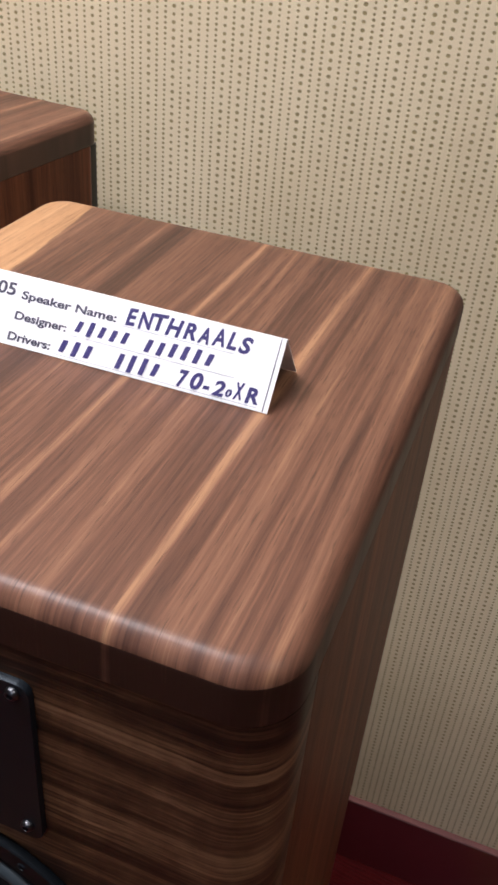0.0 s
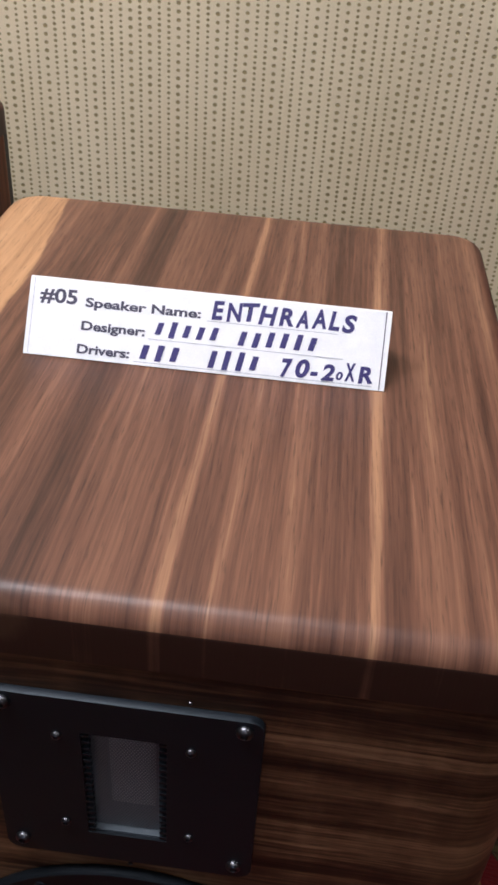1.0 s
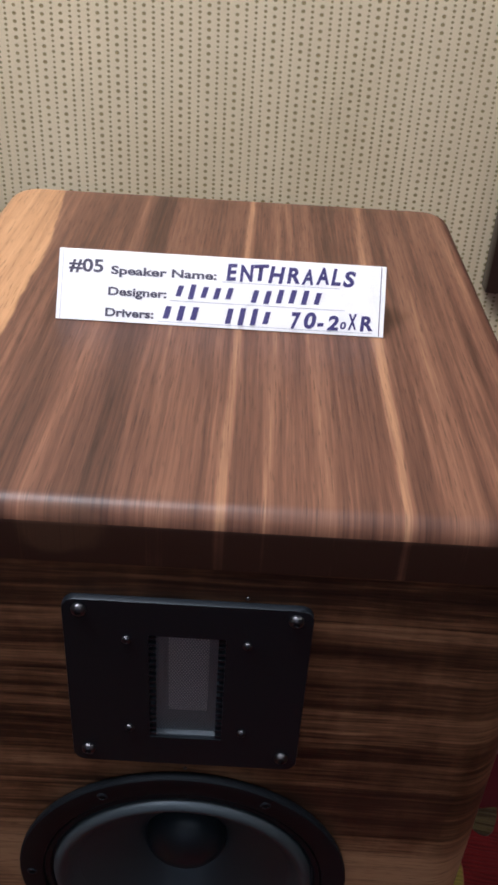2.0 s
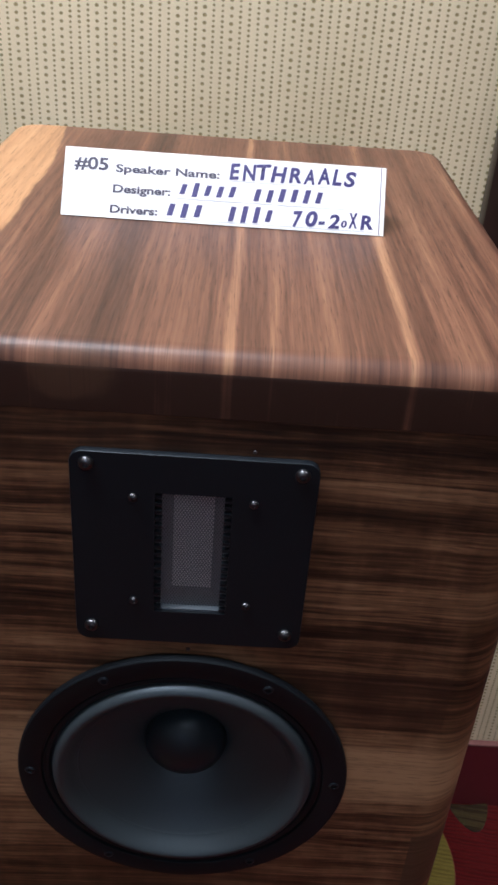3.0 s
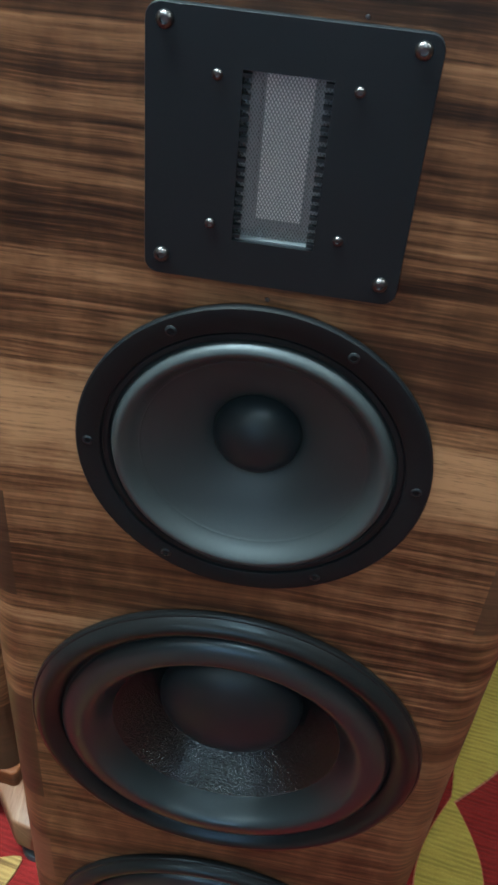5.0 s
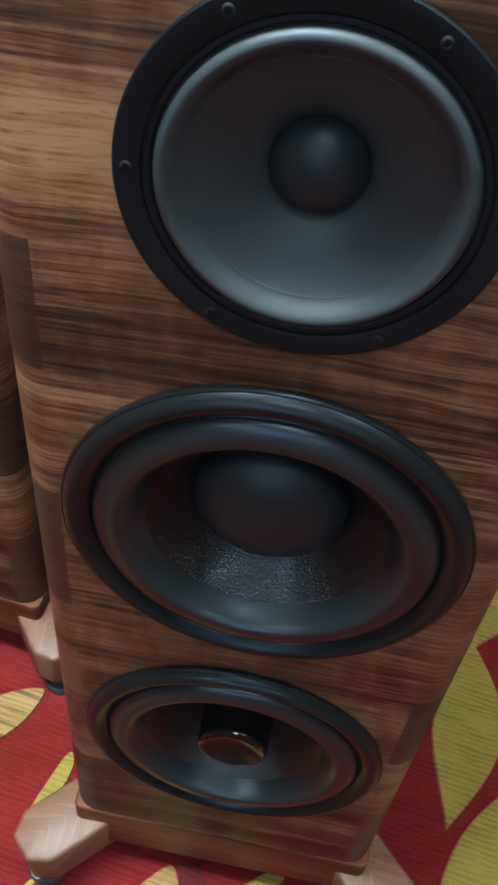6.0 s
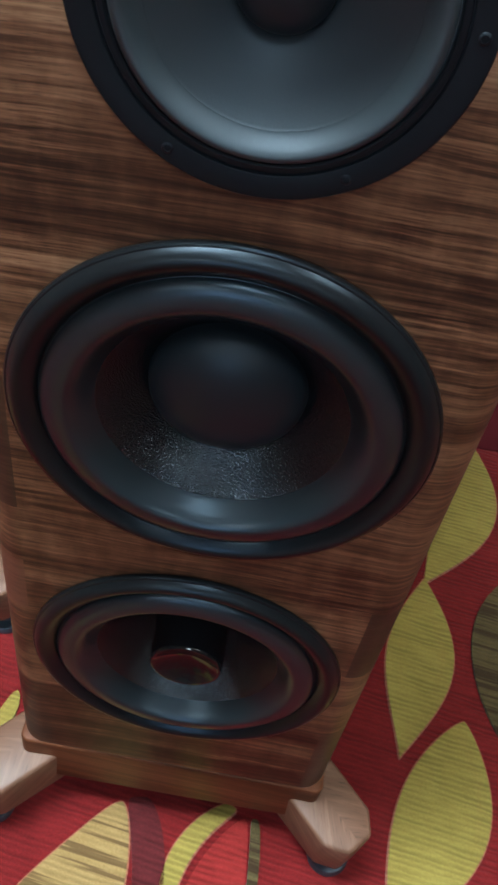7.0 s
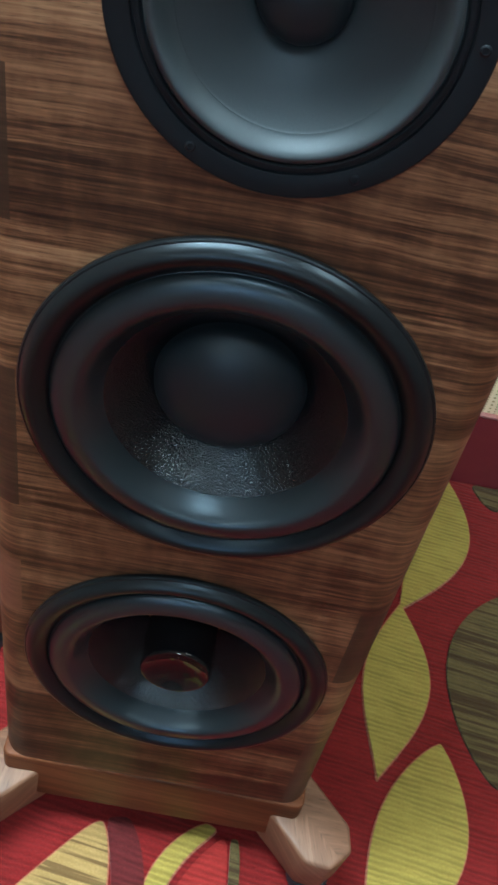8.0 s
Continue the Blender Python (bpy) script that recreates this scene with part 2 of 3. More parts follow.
def simple(name, colour, rough, metal=0.0, coat=0.0, speckle=0.0, scale=400.0, spec=None, vary=0.08, cool=0.0):
    net = Net(name)
    x, y, z = net.place()
    n = net.noise(net.vector(x, y, z), scale, 3.0)
    m = net.noise(net.vector(x, y, z), scale * 0.06, 2.0)
    tint = net.math("ADD", 0.8, net.math("MULTIPLY", net.math("ADD", n, m), 0.2))
    c = net.mix(1.0, colour, net.vector(tint, tint, tint), "MULTIPLY")
    r = net.math("ADD", rough - vary / 2, net.math("MULTIPLY", m, vary))
    if speckle:
        net.bump(n, speckle, 0.0005)
    # cool paints the shine bluish, to offset red reflected from the carpet
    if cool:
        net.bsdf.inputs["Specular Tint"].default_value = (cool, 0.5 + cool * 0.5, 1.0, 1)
    return net.finish(c, r, metal, coat, spec=spec)


TOP_WOOD, FRONT_WOOD, SIDE_WOOD, PLINTH_WOOD, FOOT_WOOD = make_top_walnut(), make_front_walnut(), make_side_walnut(), make_plinth_walnut(), make_foot_walnut()
BLACK_PANEL = simple("black_paint", (0.012, 0.012, 0.012), 0.5, speckle=0.1)
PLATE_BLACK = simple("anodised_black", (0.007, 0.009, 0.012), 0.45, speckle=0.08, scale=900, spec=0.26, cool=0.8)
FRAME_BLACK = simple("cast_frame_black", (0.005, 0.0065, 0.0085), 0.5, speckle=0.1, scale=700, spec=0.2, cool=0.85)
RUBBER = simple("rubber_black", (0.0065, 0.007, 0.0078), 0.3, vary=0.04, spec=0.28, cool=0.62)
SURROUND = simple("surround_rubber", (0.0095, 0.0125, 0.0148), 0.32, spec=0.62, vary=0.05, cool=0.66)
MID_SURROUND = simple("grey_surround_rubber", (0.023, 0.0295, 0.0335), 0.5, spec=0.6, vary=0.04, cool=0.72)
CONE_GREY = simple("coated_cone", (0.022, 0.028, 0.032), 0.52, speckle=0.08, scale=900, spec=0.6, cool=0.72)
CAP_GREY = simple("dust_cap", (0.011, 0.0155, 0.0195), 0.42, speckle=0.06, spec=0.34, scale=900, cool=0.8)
GLOSS_BLACK = simple("gloss_black", (0.006, 0.006, 0.007), 0.08, spec=0.36)
COPPER = simple("copper_ring", (0.25, 0.13, 0.07), 0.3, metal=1.0)
SCREW_STEEL = simple("dark_screw_steel", (0.12, 0.12, 0.13), 0.34, metal=1.0)
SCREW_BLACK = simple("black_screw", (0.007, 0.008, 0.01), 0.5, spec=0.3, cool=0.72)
PAD_STEEL = simple("blued_steel", (0.08, 0.1, 0.125), 0.4, metal=0.7)
FOIL = simple("ribbon_foil", (0.9, 0.9, 0.92), 0.5)
MESH_STEEL = simple("mesh_steel", (0.26, 0.28, 0.31), 0.4, metal=0.6)
HORN_GREY = simple("horn_grey", (0.1, 0.12, 0.14), 0.45)
PAPER = simple("white_card", (0.82, 0.82, 0.83), 0.7, speckle=0.08, scale=1500)
PRINT = simple("printed_ink", (0.06, 0.055, 0.09), 0.6)
MARKER = simple("marker_ink", (0.03, 0.022, 0.13), 0.5)
RULE = simple("ruled_line", (0.45, 0.45, 0.5), 0.7)
CEILING_PAINT = simple("ceiling_paint", (0.5, 0.49, 0.46), 0.8, speckle=0.2, scale=80)
FRAME_WOOD = simple("dark_frame", (0.03, 0.018, 0.014), 0.35)
DARK_GLASS = simple("dark_print", (0.04, 0.04, 0.05), 0.08)


def make_woven():
    """Black woven cone with a wet-looking gloss and fine glints."""
    net = Net("woven_cone")
    x, y, z = net.place()
    a = net.math("MULTIPLY", net.math("ARCTAN2", x, z), 60.0)
    r = net.math("MULTIPLY", net.math("SQRT", net.math("ADD", net.math("MULTIPLY", x, x), net.math("MULTIPLY", z, z))), 900.0)
    cells = net.tree.nodes.new("ShaderNodeTexVoronoi")
    net.feed(cells.inputs["Vector"], net.vector(x, y, z))
    cells.inputs["Scale"].default_value = 850.0
    n = cells.outputs["Distance"]
    w = net.noise(net.vector(a, net.math("MULTIPLY", r, 0.35), 0.0), 1.0, 2.0)
    net.bump(net.math("ADD", n, net.math("MULTIPLY", w, 0.25)), 0.62, 0.0007)
    # shine painted slightly blue here as well
    net.bsdf.inputs["Specular Tint"].default_value = (0.8, 0.9, 1.0, 1)
    return net.finish((0.005, 0.0065, 0.008), net.math("ADD", 0.07, net.math("MULTIPLY", w, 0.12)), spec=0.68)


WOVEN = make_woven()


def make_wallcover():
    """Khaki vinyl with upright rows of punched dots, every few rows a coarser one."""
    net = Net("punched_wallcover")
    x, y, z = net.place()
    sway = net.noise(net.vector(0.0, net.math("MULTIPLY", z, 6.0), net.math("MULTIPLY", x, 2.0)), 1.0, 1.0)
    u = net.math("ADD", net.math("DIVIDE", net.math("ADD", net.math("ADD", x, 0.2268), net.math("MULTIPLY", net.math("SUBTRACT", sway, 0.5), 0.0015)), 0.00904), 0.5)
    col = net.math("FLOOR", u)
    fu = net.math("MULTIPLY", net.math("SUBTRACT", net.math("FRACT", u), 0.5), 0.00904)
    white = net.tree.nodes.new("ShaderNodeTexWhiteNoise")
    white.noise_dimensions = "1D"
    net.feed(white.inputs["W"], col)
    dice = white.outputs[0]
    # coarse rows stand two to four columns apart, in an uneven repeat of 28
    cycle = net.math("FRACT", net.math("DIVIDE", net.math("ADD", col, 0.5), 28.0))
    stops = []
    for k in (0, 3, 5, 9, 11, 14, 18, 21, 24):
        stops += [(k / 28, 1.0), ((k + 1) / 28, 0.0)]
    coarse = net.math("GREATER_THAN", net.ramp(cycle, stops, True), 0.5)
    pitch = net.math("ADD", 0.0049, net.math("MULTIPLY", coarse, 0.0024))
    v = net.math("ADD", net.math("DIVIDE", z, pitch), net.math("MULTIPLY", dice, 9.0))
    fv = net.math("MULTIPLY", net.math("SUBTRACT", net.math("FRACT", v), 0.5), pitch)
    one = net.tree.nodes.new("ShaderNodeTexWhiteNoise")
    one.noise_dimensions = "2D"
    net.feed(one.inputs["Vector"], net.vector(col, net.math("FLOOR", v), 0.0))
    radius = net.math("ADD", net.math("ADD", 0.0015, net.math("MULTIPLY", coarse, 0.0005)), net.math("MULTIPLY", one.outputs[0], 0.0005))
    dist = net.math("SQRT", net.math("ADD", net.math("MULTIPLY", fu, fu), net.math("MULTIPLY", net.math("MULTIPLY", fv, fv), 1.35)))
    dot = net.math("SUBTRACT", 1.0, net.step(net.math("DIVIDE", dist, radius), 0.6, 1.12))
    weave = net.noise(net.vector(net.math("MULTIPLY", x, 900.0), 0.0, net.math("MULTIPLY", z, 500.0)), 1.0, 3.0)
    cloud = net.noise(net.vector(net.math("MULTIPLY", x, 7.0), 0.0, net.math("MULTIPLY", z, 4.0)), 1.0, 4.0)
    face = net.ramp(net.math("ADD", net.math("MULTIPLY", weave, 0.4), net.math("MULTIPLY", cloud, 0.6)), [(0.3, (0.64, 0.535, 0.35)), (0.7, (0.78, 0.665, 0.46))])
    colour = net.mix(dot, face, (0.31, 0.245, 0.12))
    net.bump(net.math("SUBTRACT", net.math("MULTIPLY", weave, 0.25), dot), 0.45, 0.001)
    return net.finish(colour, 0.55, spec=0.35)


def make_pile(name, low, high, dark=None, stripe=0.0):
    """Ribbed carpet pile; with stripe, darker bars run across the motif."""
    net = Net(name)
    x, y, z = net.place()
    rib = net.math("ADD", y, net.math("MULTIPLY", x, 0.14))
    wander = net.noise(net.vector(net.math("MULTIPLY", x, 14.0), net.math("MULTIPLY", rib, 60.0), 1.0), 1.0, 2.0)
    rows = net.math("ADD", 0.5, net.math("MULTIPLY", net.math("SINE", net.math("ADD", net.math("MULTIPLY", rib, 880.0), net.math("MULTIPLY", wander, 10.0))), 0.5))
    tuft = net.noise(net.vector(net.math("MULTIPLY", x, 420.0), net.math("MULTIPLY", rib, 420.0), z), 1.0, 4.0, 0.7)
    cloud = net.noise(net.vector(x, y, z), 9.0, 3.0)
    worn = net.noise(net.vector(x, net.math("MULTIPLY", rib, 1.7), z), 55.0, 4.0, 0.65)
    mixv = net.math("ADD", net.math("MULTIPLY", tuft, 0.5), net.math("ADD", net.math("MULTIPLY", cloud, 0.25), net.math("MULTIPLY", worn, 0.25)))
    colour = net.ramp(mixv, [(0.34, tuple(c * 0.86 for c in low)), (0.66, high)])
    colour = net.mix(net.math("MULTIPLY", net.math("SUBTRACT", 1.0, rows), net.math("ADD", 0.12, net.math("MULTIPLY", net.step(wander, 0.35, 0.65), 0.4))), colour, tuple(c * 0.35 for c in low))
    if dark:
        bars = net.noise(net.vector(net.math("MULTIPLY", x, 4.0), net.math("MULTIPLY", rib, 110.0), 3.0), 1.0, 3.0)
        colour = net.mix(net.math("MULTIPLY", net.step(bars, 0.5, 0.58), stripe), colour, dark)
    net.bump(net.math("ADD", net.math("MULTIPLY", rows, 0.4), tuft), 0.6, 0.002)
    m = net.finish(colour, 0.95, spec=0.1)
    net.bsdf.inputs["Sheen Weight"].default_value = 0.15
    return m


WALLCOVER = make_wallcover()
PLAIN_WALL = simple("painted_wall", (0.3, 0.26, 0.2), 0.7, speckle=0.1, scale=120)
RED_PILE = make_pile("red_pile", (0.122, 0.0085, 0.0095), (0.225, 0.017, 0.018))
BRIGHT_PILE = make_pile("bright_red_pile", (0.2, 0.016, 0.015), (0.32, 0.031, 0.028))
MAROON_PILE = make_pile("maroon_pile", (0.075, 0.012, 0.014), (0.125, 0.021, 0.023))
YELLOW_PILE = make_pile("yellow_pile", (0.275, 0.215, 0.042), (0.4, 0.325, 0.078))
TAN_PILE = make_pile("tan_pile", (0.3, 0.2, 0.066), (0.43, 0.3, 0.12), (0.09, 0.05, 0.02), 0.75)
OLIVE_PILE = make_pile("olive_pile", (0.082, 0.062, 0.025), (0.14, 0.108, 0.045), (0.04, 0.022, 0.012), 0.85)
EDGE_PILE = make_pile("pink_pile", (0.3, 0.1, 0.06), (0.42, 0.17, 0.1))
SKIRT_VINYL = simple("maroon_skirting", (0.13, 0.018, 0.024), 0.42, speckle=0.12, scale=60)
SKIRT_LIP = simple("skirting_lip", (0.3, 0.13, 0.12), 0.5)

# ---------- mesh helpers ----------


def part(name, bm, material, parent=None, label="", at=None, sharp=35, fit_normals=True):
    mesh = bpy.data.meshes.new(name)
    if fit_normals:
        bmesh.ops.recalc_face_normals(bm, faces=bm.faces)
    bm.to_mesh(mesh)
    bm.free()
    for p in mesh.polygons:
        p.use_smooth = True
    mesh.set_sharp_from_angle(angle=radians(sharp))
    mesh.materials.append(material)
    ob = new(name, mesh)
    if parent:
        ob.parent = parent
    if at:
        ob.location = at
    if label:
        tagged(ob, label)
    return ob


def box_bm(x0, x1, y0, y1, z0, z1, bevel=0.0, segments=2):
    bm = bmesh.new()
    bmesh.ops.create_cube(bm, size=1, matrix=Matrix.Translation(((x0 + x1) / 2, (y0 + y1) / 2, (z0 + z1) / 2)) @ Matrix.Diagonal((x1 - x0, y1 - y0, z1 - z0, 1)))
    if bevel:
        bmesh.ops.bevel(bm, geom=bm.edges[:], offset=bevel, segments=segments, affect="EDGES", profile=0.5)
    return bm


def plan_loop(x0, x1, y0, y1, radii, steps=8):
    """A rectangle in plan with rounded corners; radii for front-left, front-right, back-right, back-left."""
    pts = []
    for (cx, cy, a0), r in zip(((x0, y0, 180), (x1, y0, 270), (x1, y1, 0), (x0, y1, 90)), radii):
        sx, sy = (1 if cx == x0 else -1), (1 if cy == y0 else -1)
        for i in range(steps + 1):
            a = radians(a0 + 90 * i / steps)
            pts.append((cx + sx * r + r * math.cos(a), cy + sy * r + r * math.sin(a)))
    return pts


def prism_bm(x0, x1, y0, y1, z0, z1, radii, top_round=0.0, bottom_round=0.0, steps=8, edge=5):
    """A block with rounded upright corners and rounded top and bottom edges."""
    bm = bmesh.new()
    levels = []
    if bottom_round:
        levels += [(z0 + bottom_round * (1 - math.cos(radians(90 * i / edge))), bottom_round * (1 - math.sin(radians(90 * i / edge)))) for i in range(edge + 1)]
    else:
        levels.append((z0, 0.0))
    if top_round:
        levels += [(z1 - top_round + top_round * math.sin(radians(90 * i / edge)), top_round * (1 - math.cos(radians(90 * i / edge)))) for i in range(edge + 1)]
    else:
        levels.append((z1, 0.0))
    rings = []
    for z, inset in levels:
        loop = plan_loop(x0 + inset, x1 - inset, y0 + inset, y1 - inset, [max(r - inset, 0.0004) for r in radii], steps)
        rings.append([bm.verts.new((x, y, z)) for x, y in loop])
    for a, b in zip(rings, rings[1:]):
        for i in range(len(a)):
            j = (i + 1) % len(a)
            bm.faces.new((a[i], a[j], b[j], b[i]))
    bm.faces.new(rings[0][::-1])
    bm.faces.new(rings[-1])
    return bm


def lathe_bm(profile, segments=112, close=False):
    """Turns a profile of (radius, y) round the y axis; y is negative towards the listener."""
    bm = bmesh.new()
    rings = []
    for r, y in profile:
        if r < 1e-5:
            rings.append([bm.verts.new((0, y, 0))])
        else:
            rings.append([bm.verts.new((r * math.cos(2 * math.pi * i / segments), y, r * math.sin(2 * math.pi * i / segments))) for i in range(segments)])
    pairs = list(zip(rings, rings[1:])) + ([(rings[-1], rings[0])] if close else [])
    for a, b in pairs:
        for i in range(segments):
            j = (i + 1) % segments
            if len(a) == 1:
                bm.faces.new((a[0], b[j], b[i]))
            elif len(b) == 1:
                bm.faces.new((a[i], a[j], b[0]))
            else:
                bm.faces.new((a[i], a[j], b[j], b[i]))
    return bm


def roll(r0, y0, crest_r, crest_y, r1, y1, slope, n=10):
    """Half-roll: rises steeply from its outer seat, then runs over its crest and smoothly into the cone."""
    pts = [(crest_r + (r0 - crest_r) * math.cos(radians(90 * i / n)), y0 + (crest_y - y0) * math.sin(radians(90 * i / n))) for i in range(n)]
    for i in range(n + 1):
        t, wide = i / n, crest_r - r1
        y = crest_y * (2 * t ** 3 - 3 * t * t + 1) + y1 * (3 * t * t - 2 * t ** 3) + slope * wide * (t ** 3 - t * t)
        pts.append((crest_r - wide * t, y))
    return pts


def screw(parent, x, z, y, r, material, name="screw", socket=True):
    head = part(name, lathe_bm([(r, 0.0), (r, -r * 0.25), (r * 0.9, -r * 0.5), (r * 0.65, -r * 0.7), (r * 0.48, -r * 0.74), (r * 0.44, -r * 0.3), (0, -r * 0.28)] if socket else [(r, 0), (r * 0.8, -r * 0.5), (0, -r * 0.7)], 20), material, parent, at=(x, y, z))
    return head


# ---------- the room ----------
floor_bm = bmesh.new()
bmesh.ops.create_grid(floor_bm, x_segments=2, y_segments=2, size=1, matrix=Matrix.Translation(((ROOM_W + ROOM_E) / 2, (ROOM_S + 0.8) / 2, 0)) @ Matrix.Diagonal(((ROOM_E - ROOM_W) / 2, (0.8 - ROOM_S) / 2, 1, 1)))
floor = tagged(part("floor", floor_bm, RED_PILE, fit_normals=False), "red ribbed carpet with yellow and tan leaf motifs", "carpet", kind="structure")

wall_north = tagged(part("wall_north", box_bm(ROOM_W, ROOM_E, WALL_Y, WALL_Y + 0.12, 0, ROOM_H), WALLCOVER), "khaki vinyl wallcovering with upright rows of punched dots", "wall", kind="structure")
# unseen walls and ceiling close the room, sized and toned for bounce light
tagged(part("wall_west", box_bm(ROOM_W - 0.12, ROOM_W, ROOM_S, WALL_Y + 0.12, 0, ROOM_H), PLAIN_WALL), "plain beige painted wall of the room", "wall", kind="structure")
tagged(part("wall_east", box_bm(ROOM_E, ROOM_E + 0.12, ROOM_S, WALL_Y + 0.12, 0, ROOM_H), PLAIN_WALL), "plain beige painted wall of the room", "wall", kind="structure")
tagged(part("wall_south", box_bm(ROOM_W - 0.12, ROOM_E + 0.12, ROOM_S - 0.12, ROOM_S, 0, ROOM_H), PLAIN_WALL), "plain beige painted wall of the room", "wall", kind="structure")
tagged(part("ceiling", box_bm(ROOM_W - 0.12, ROOM_E + 0.12, ROOM_S - 0.12, WALL_Y + 0.12, ROOM_H, ROOM_H + 0.1), CEILING_PAINT), "plain off-white ceiling of the room", "ceiling", kind="structure")
baseboard = tagged(part("baseboard", box_bm(ROOM_W, ROOM_E, WALL_Y - 0.009, WALL_Y - 0.0005, 0, 0.15, 0.002, 1), SKIRT_VINYL), "maroon skirting strip along the wall", "baseboard", kind="structure")
part("lip", box_bm(ROOM_W, ROOM_E, WALL_Y - 0.0105, WALL_Y - 0.0005, 0.1502, 0.1545, 0.001, 1), SKIRT_LIP, baseboard, "pale pinkish top edge")

# ---------- carpet motifs ----------


def leaf_loop(x0, y0, x1, y1, width, bend, skew, full):
    """A leaf outline from stalk to tip: bend bows its spine, skew moves its broadest place, a small full blunts its ends."""
    stalk, way = Vector((x0, y0)), Vector((x1 - x0, y1 - y0))
    side = Vector((-way.y, way.x)).normalized()
    one, other = [], []
    for k in range(31):
        u = (1 - math.cos(math.pi * k / 30)) / 2
        spine = stalk + way * u + side * (4 * bend * u * (1 - u))
        half = width * max(0.0, math.sin(math.pi * u ** skew)) ** full
        one.append(spine + side * half)
        other.append(spine - side * half)
    return [tuple(p) for p in other[:-1] + one[:0:-1]]


def motif_bm(loop, z0, z1):
    bm = bmesh.new()
    low = [bm.verts.new((x, y, z0)) for x, y in loop]
    high = [bm.verts.new((x, y, z1)) for x, y in loop]
    for i in range(len(loop)):
        j = (i + 1) % len(loop)
        bm.faces.new((low[i], low[j], high[j], high[i]))
    top = bm.faces.new(high)
    bmesh.ops.triangulate(bm, faces=[top])
    return bm


def grown(loop, by):
    out = []
    for i, p in enumerate(loop):
        a, b = Vector(loop[i - 1]), Vector(loop[(i + 1) % len(loop)])
        t = b - a
        t = t.normalized() if t.length > 1e-9 else Vector((1, 0))
        out.append((p[0] + t.y * by, p[1] - t.x * by))
    area = sum(loop[i - 1][0] * loop[i][1] - loop[i][0] * loop[i - 1][1] for i in range(len(loop)))
    return out if area > 0 else grown(loop[::-1], by)


# name, pile, outlined in pink or not, blunt or pointed ends, then the leaf itself
MOTIFS = [
    ("leaf_motif", YELLOW_PILE, True, 1.0, (0.271, 0.112, 0.303, 0.384, 0.0455, -0.009, 1.1)),
    ("leaf_motif", YELLOW_PILE, True, 0.95, (0.302, 0.375, 0.386, 0.662, 0.047, -0.021, 1.14)),
    ("leaf_motif", YELLOW_PILE, True, 0.8, (0.262, -0.09, 0.354, 0.174, 0.055, -0.014, 1.12)),
    ("leaf_motif", YELLOW_PILE, False, 0.65, (-0.204, 0.11, -0.231, 0.033, 0.01, 0.006, 0.79)),
    ("maroon_motif", MAROON_PILE, False, 0.25, (-0.032, 0.01, -0.004, -0.137, 0.018, 0.012, 0.72)),
    ("streak_motif", YELLOW_PILE, True, 0.25, (0.076, 0.018, 0.02, -0.123, 0.0115, -0.023, 0.735)),
    ("streak_motif", YELLOW_PILE, False, 0.25, (-0.201, -0.042, -0.225, -0.179, 0.006, -0.011, 1.0)),
]
STRIPED = [
    ("striped_motif", OLIVE_PILE, False, 0.65, (0.504, 0.446, 0.426, 0.128, 0.078, -0.02, 0.87)),
    ("striped_motif", OLIVE_PILE, False, 0.65, (0.431, 0.655, 0.497, 0.661, 0.025, -0.024, 0.965)),
    ("striped_motif", OLIVE_PILE, False, 0.65, (0.208, 0.327, 0.19, 0.181, 0.024, 0.006, 0.85)),
    ("striped_motif", TAN_PILE, True, 0.65, (-0.11, -0.163, -0.049, 0.001, 0.055, -0.009, 0.45)),
    ("striped_motif", TAN_PILE, False, 0.65, (-0.266, 0.185, -0.354, 0.083, 0.027, -0.002, 1.07)),
    ("round_motif", BRIGHT_PILE, False, 0.65, (0.066, -0.15, 0.092, 0.006, 0.034, 0.008, 0.58)),
    ("bar_motif", OLIVE_PILE, False, 0.25, (0.104, 0.008, 0.106, -0.122, 0.006, 0.004, 0.66)),
]
for name, material, rim, full, shape in MOTIFS + STRIPED:
    loop = leaf_loop(*shape, full)
    reach = max(y for x, y in loop)
    first = [part(name, motif_bm(loop, 0.0005, 0.0042), material, floor)]
    if rim:
        first.append(part("motif_rim", motif_bm(grown(loop, 0.0018), 0.0003, 0.0022), EDGE_PILE, floor))
    # the pattern goes on over the whole carpet, every other row shifted
    for i in range(-3, 4):
        for j in range(-5, 1):
            if (i, j) == (0, 0) or (j == 0 and reach > 0.64):
                continue
            for o in first:
                c = new(o.name.split(".")[0], o.data)
                c.parent, c.location = floor, (i * 0.97 + (0.3 if j % 2 else 0.0), j * 0.88, 0)

# ---------- loudspeaker ----------
HALF, DEPTH, TOP, CAB_BOTTOM = 0.159, 0.372, 1.155, 0.136


def woofer_ring():
    """Thin outer lip, then a broad rounded gasket that falls into a narrow groove."""
    lip = [(0.1308, 0.0), (0.1313, -0.0015), (0.1311, -0.0034), (0.1302, -0.0044), (0.1292, -0.0046)]
    crown = [(0.1292 - 0.0172 * k / 12, -0.0046 - 0.0058 * math.sin(math.pi * (k / 12) ** 0.8)) for k in range(1, 13)]
    return lip + crown + [(0.1115, -0.004), (0.111, -0.0034), (0.1104, 0.003)]


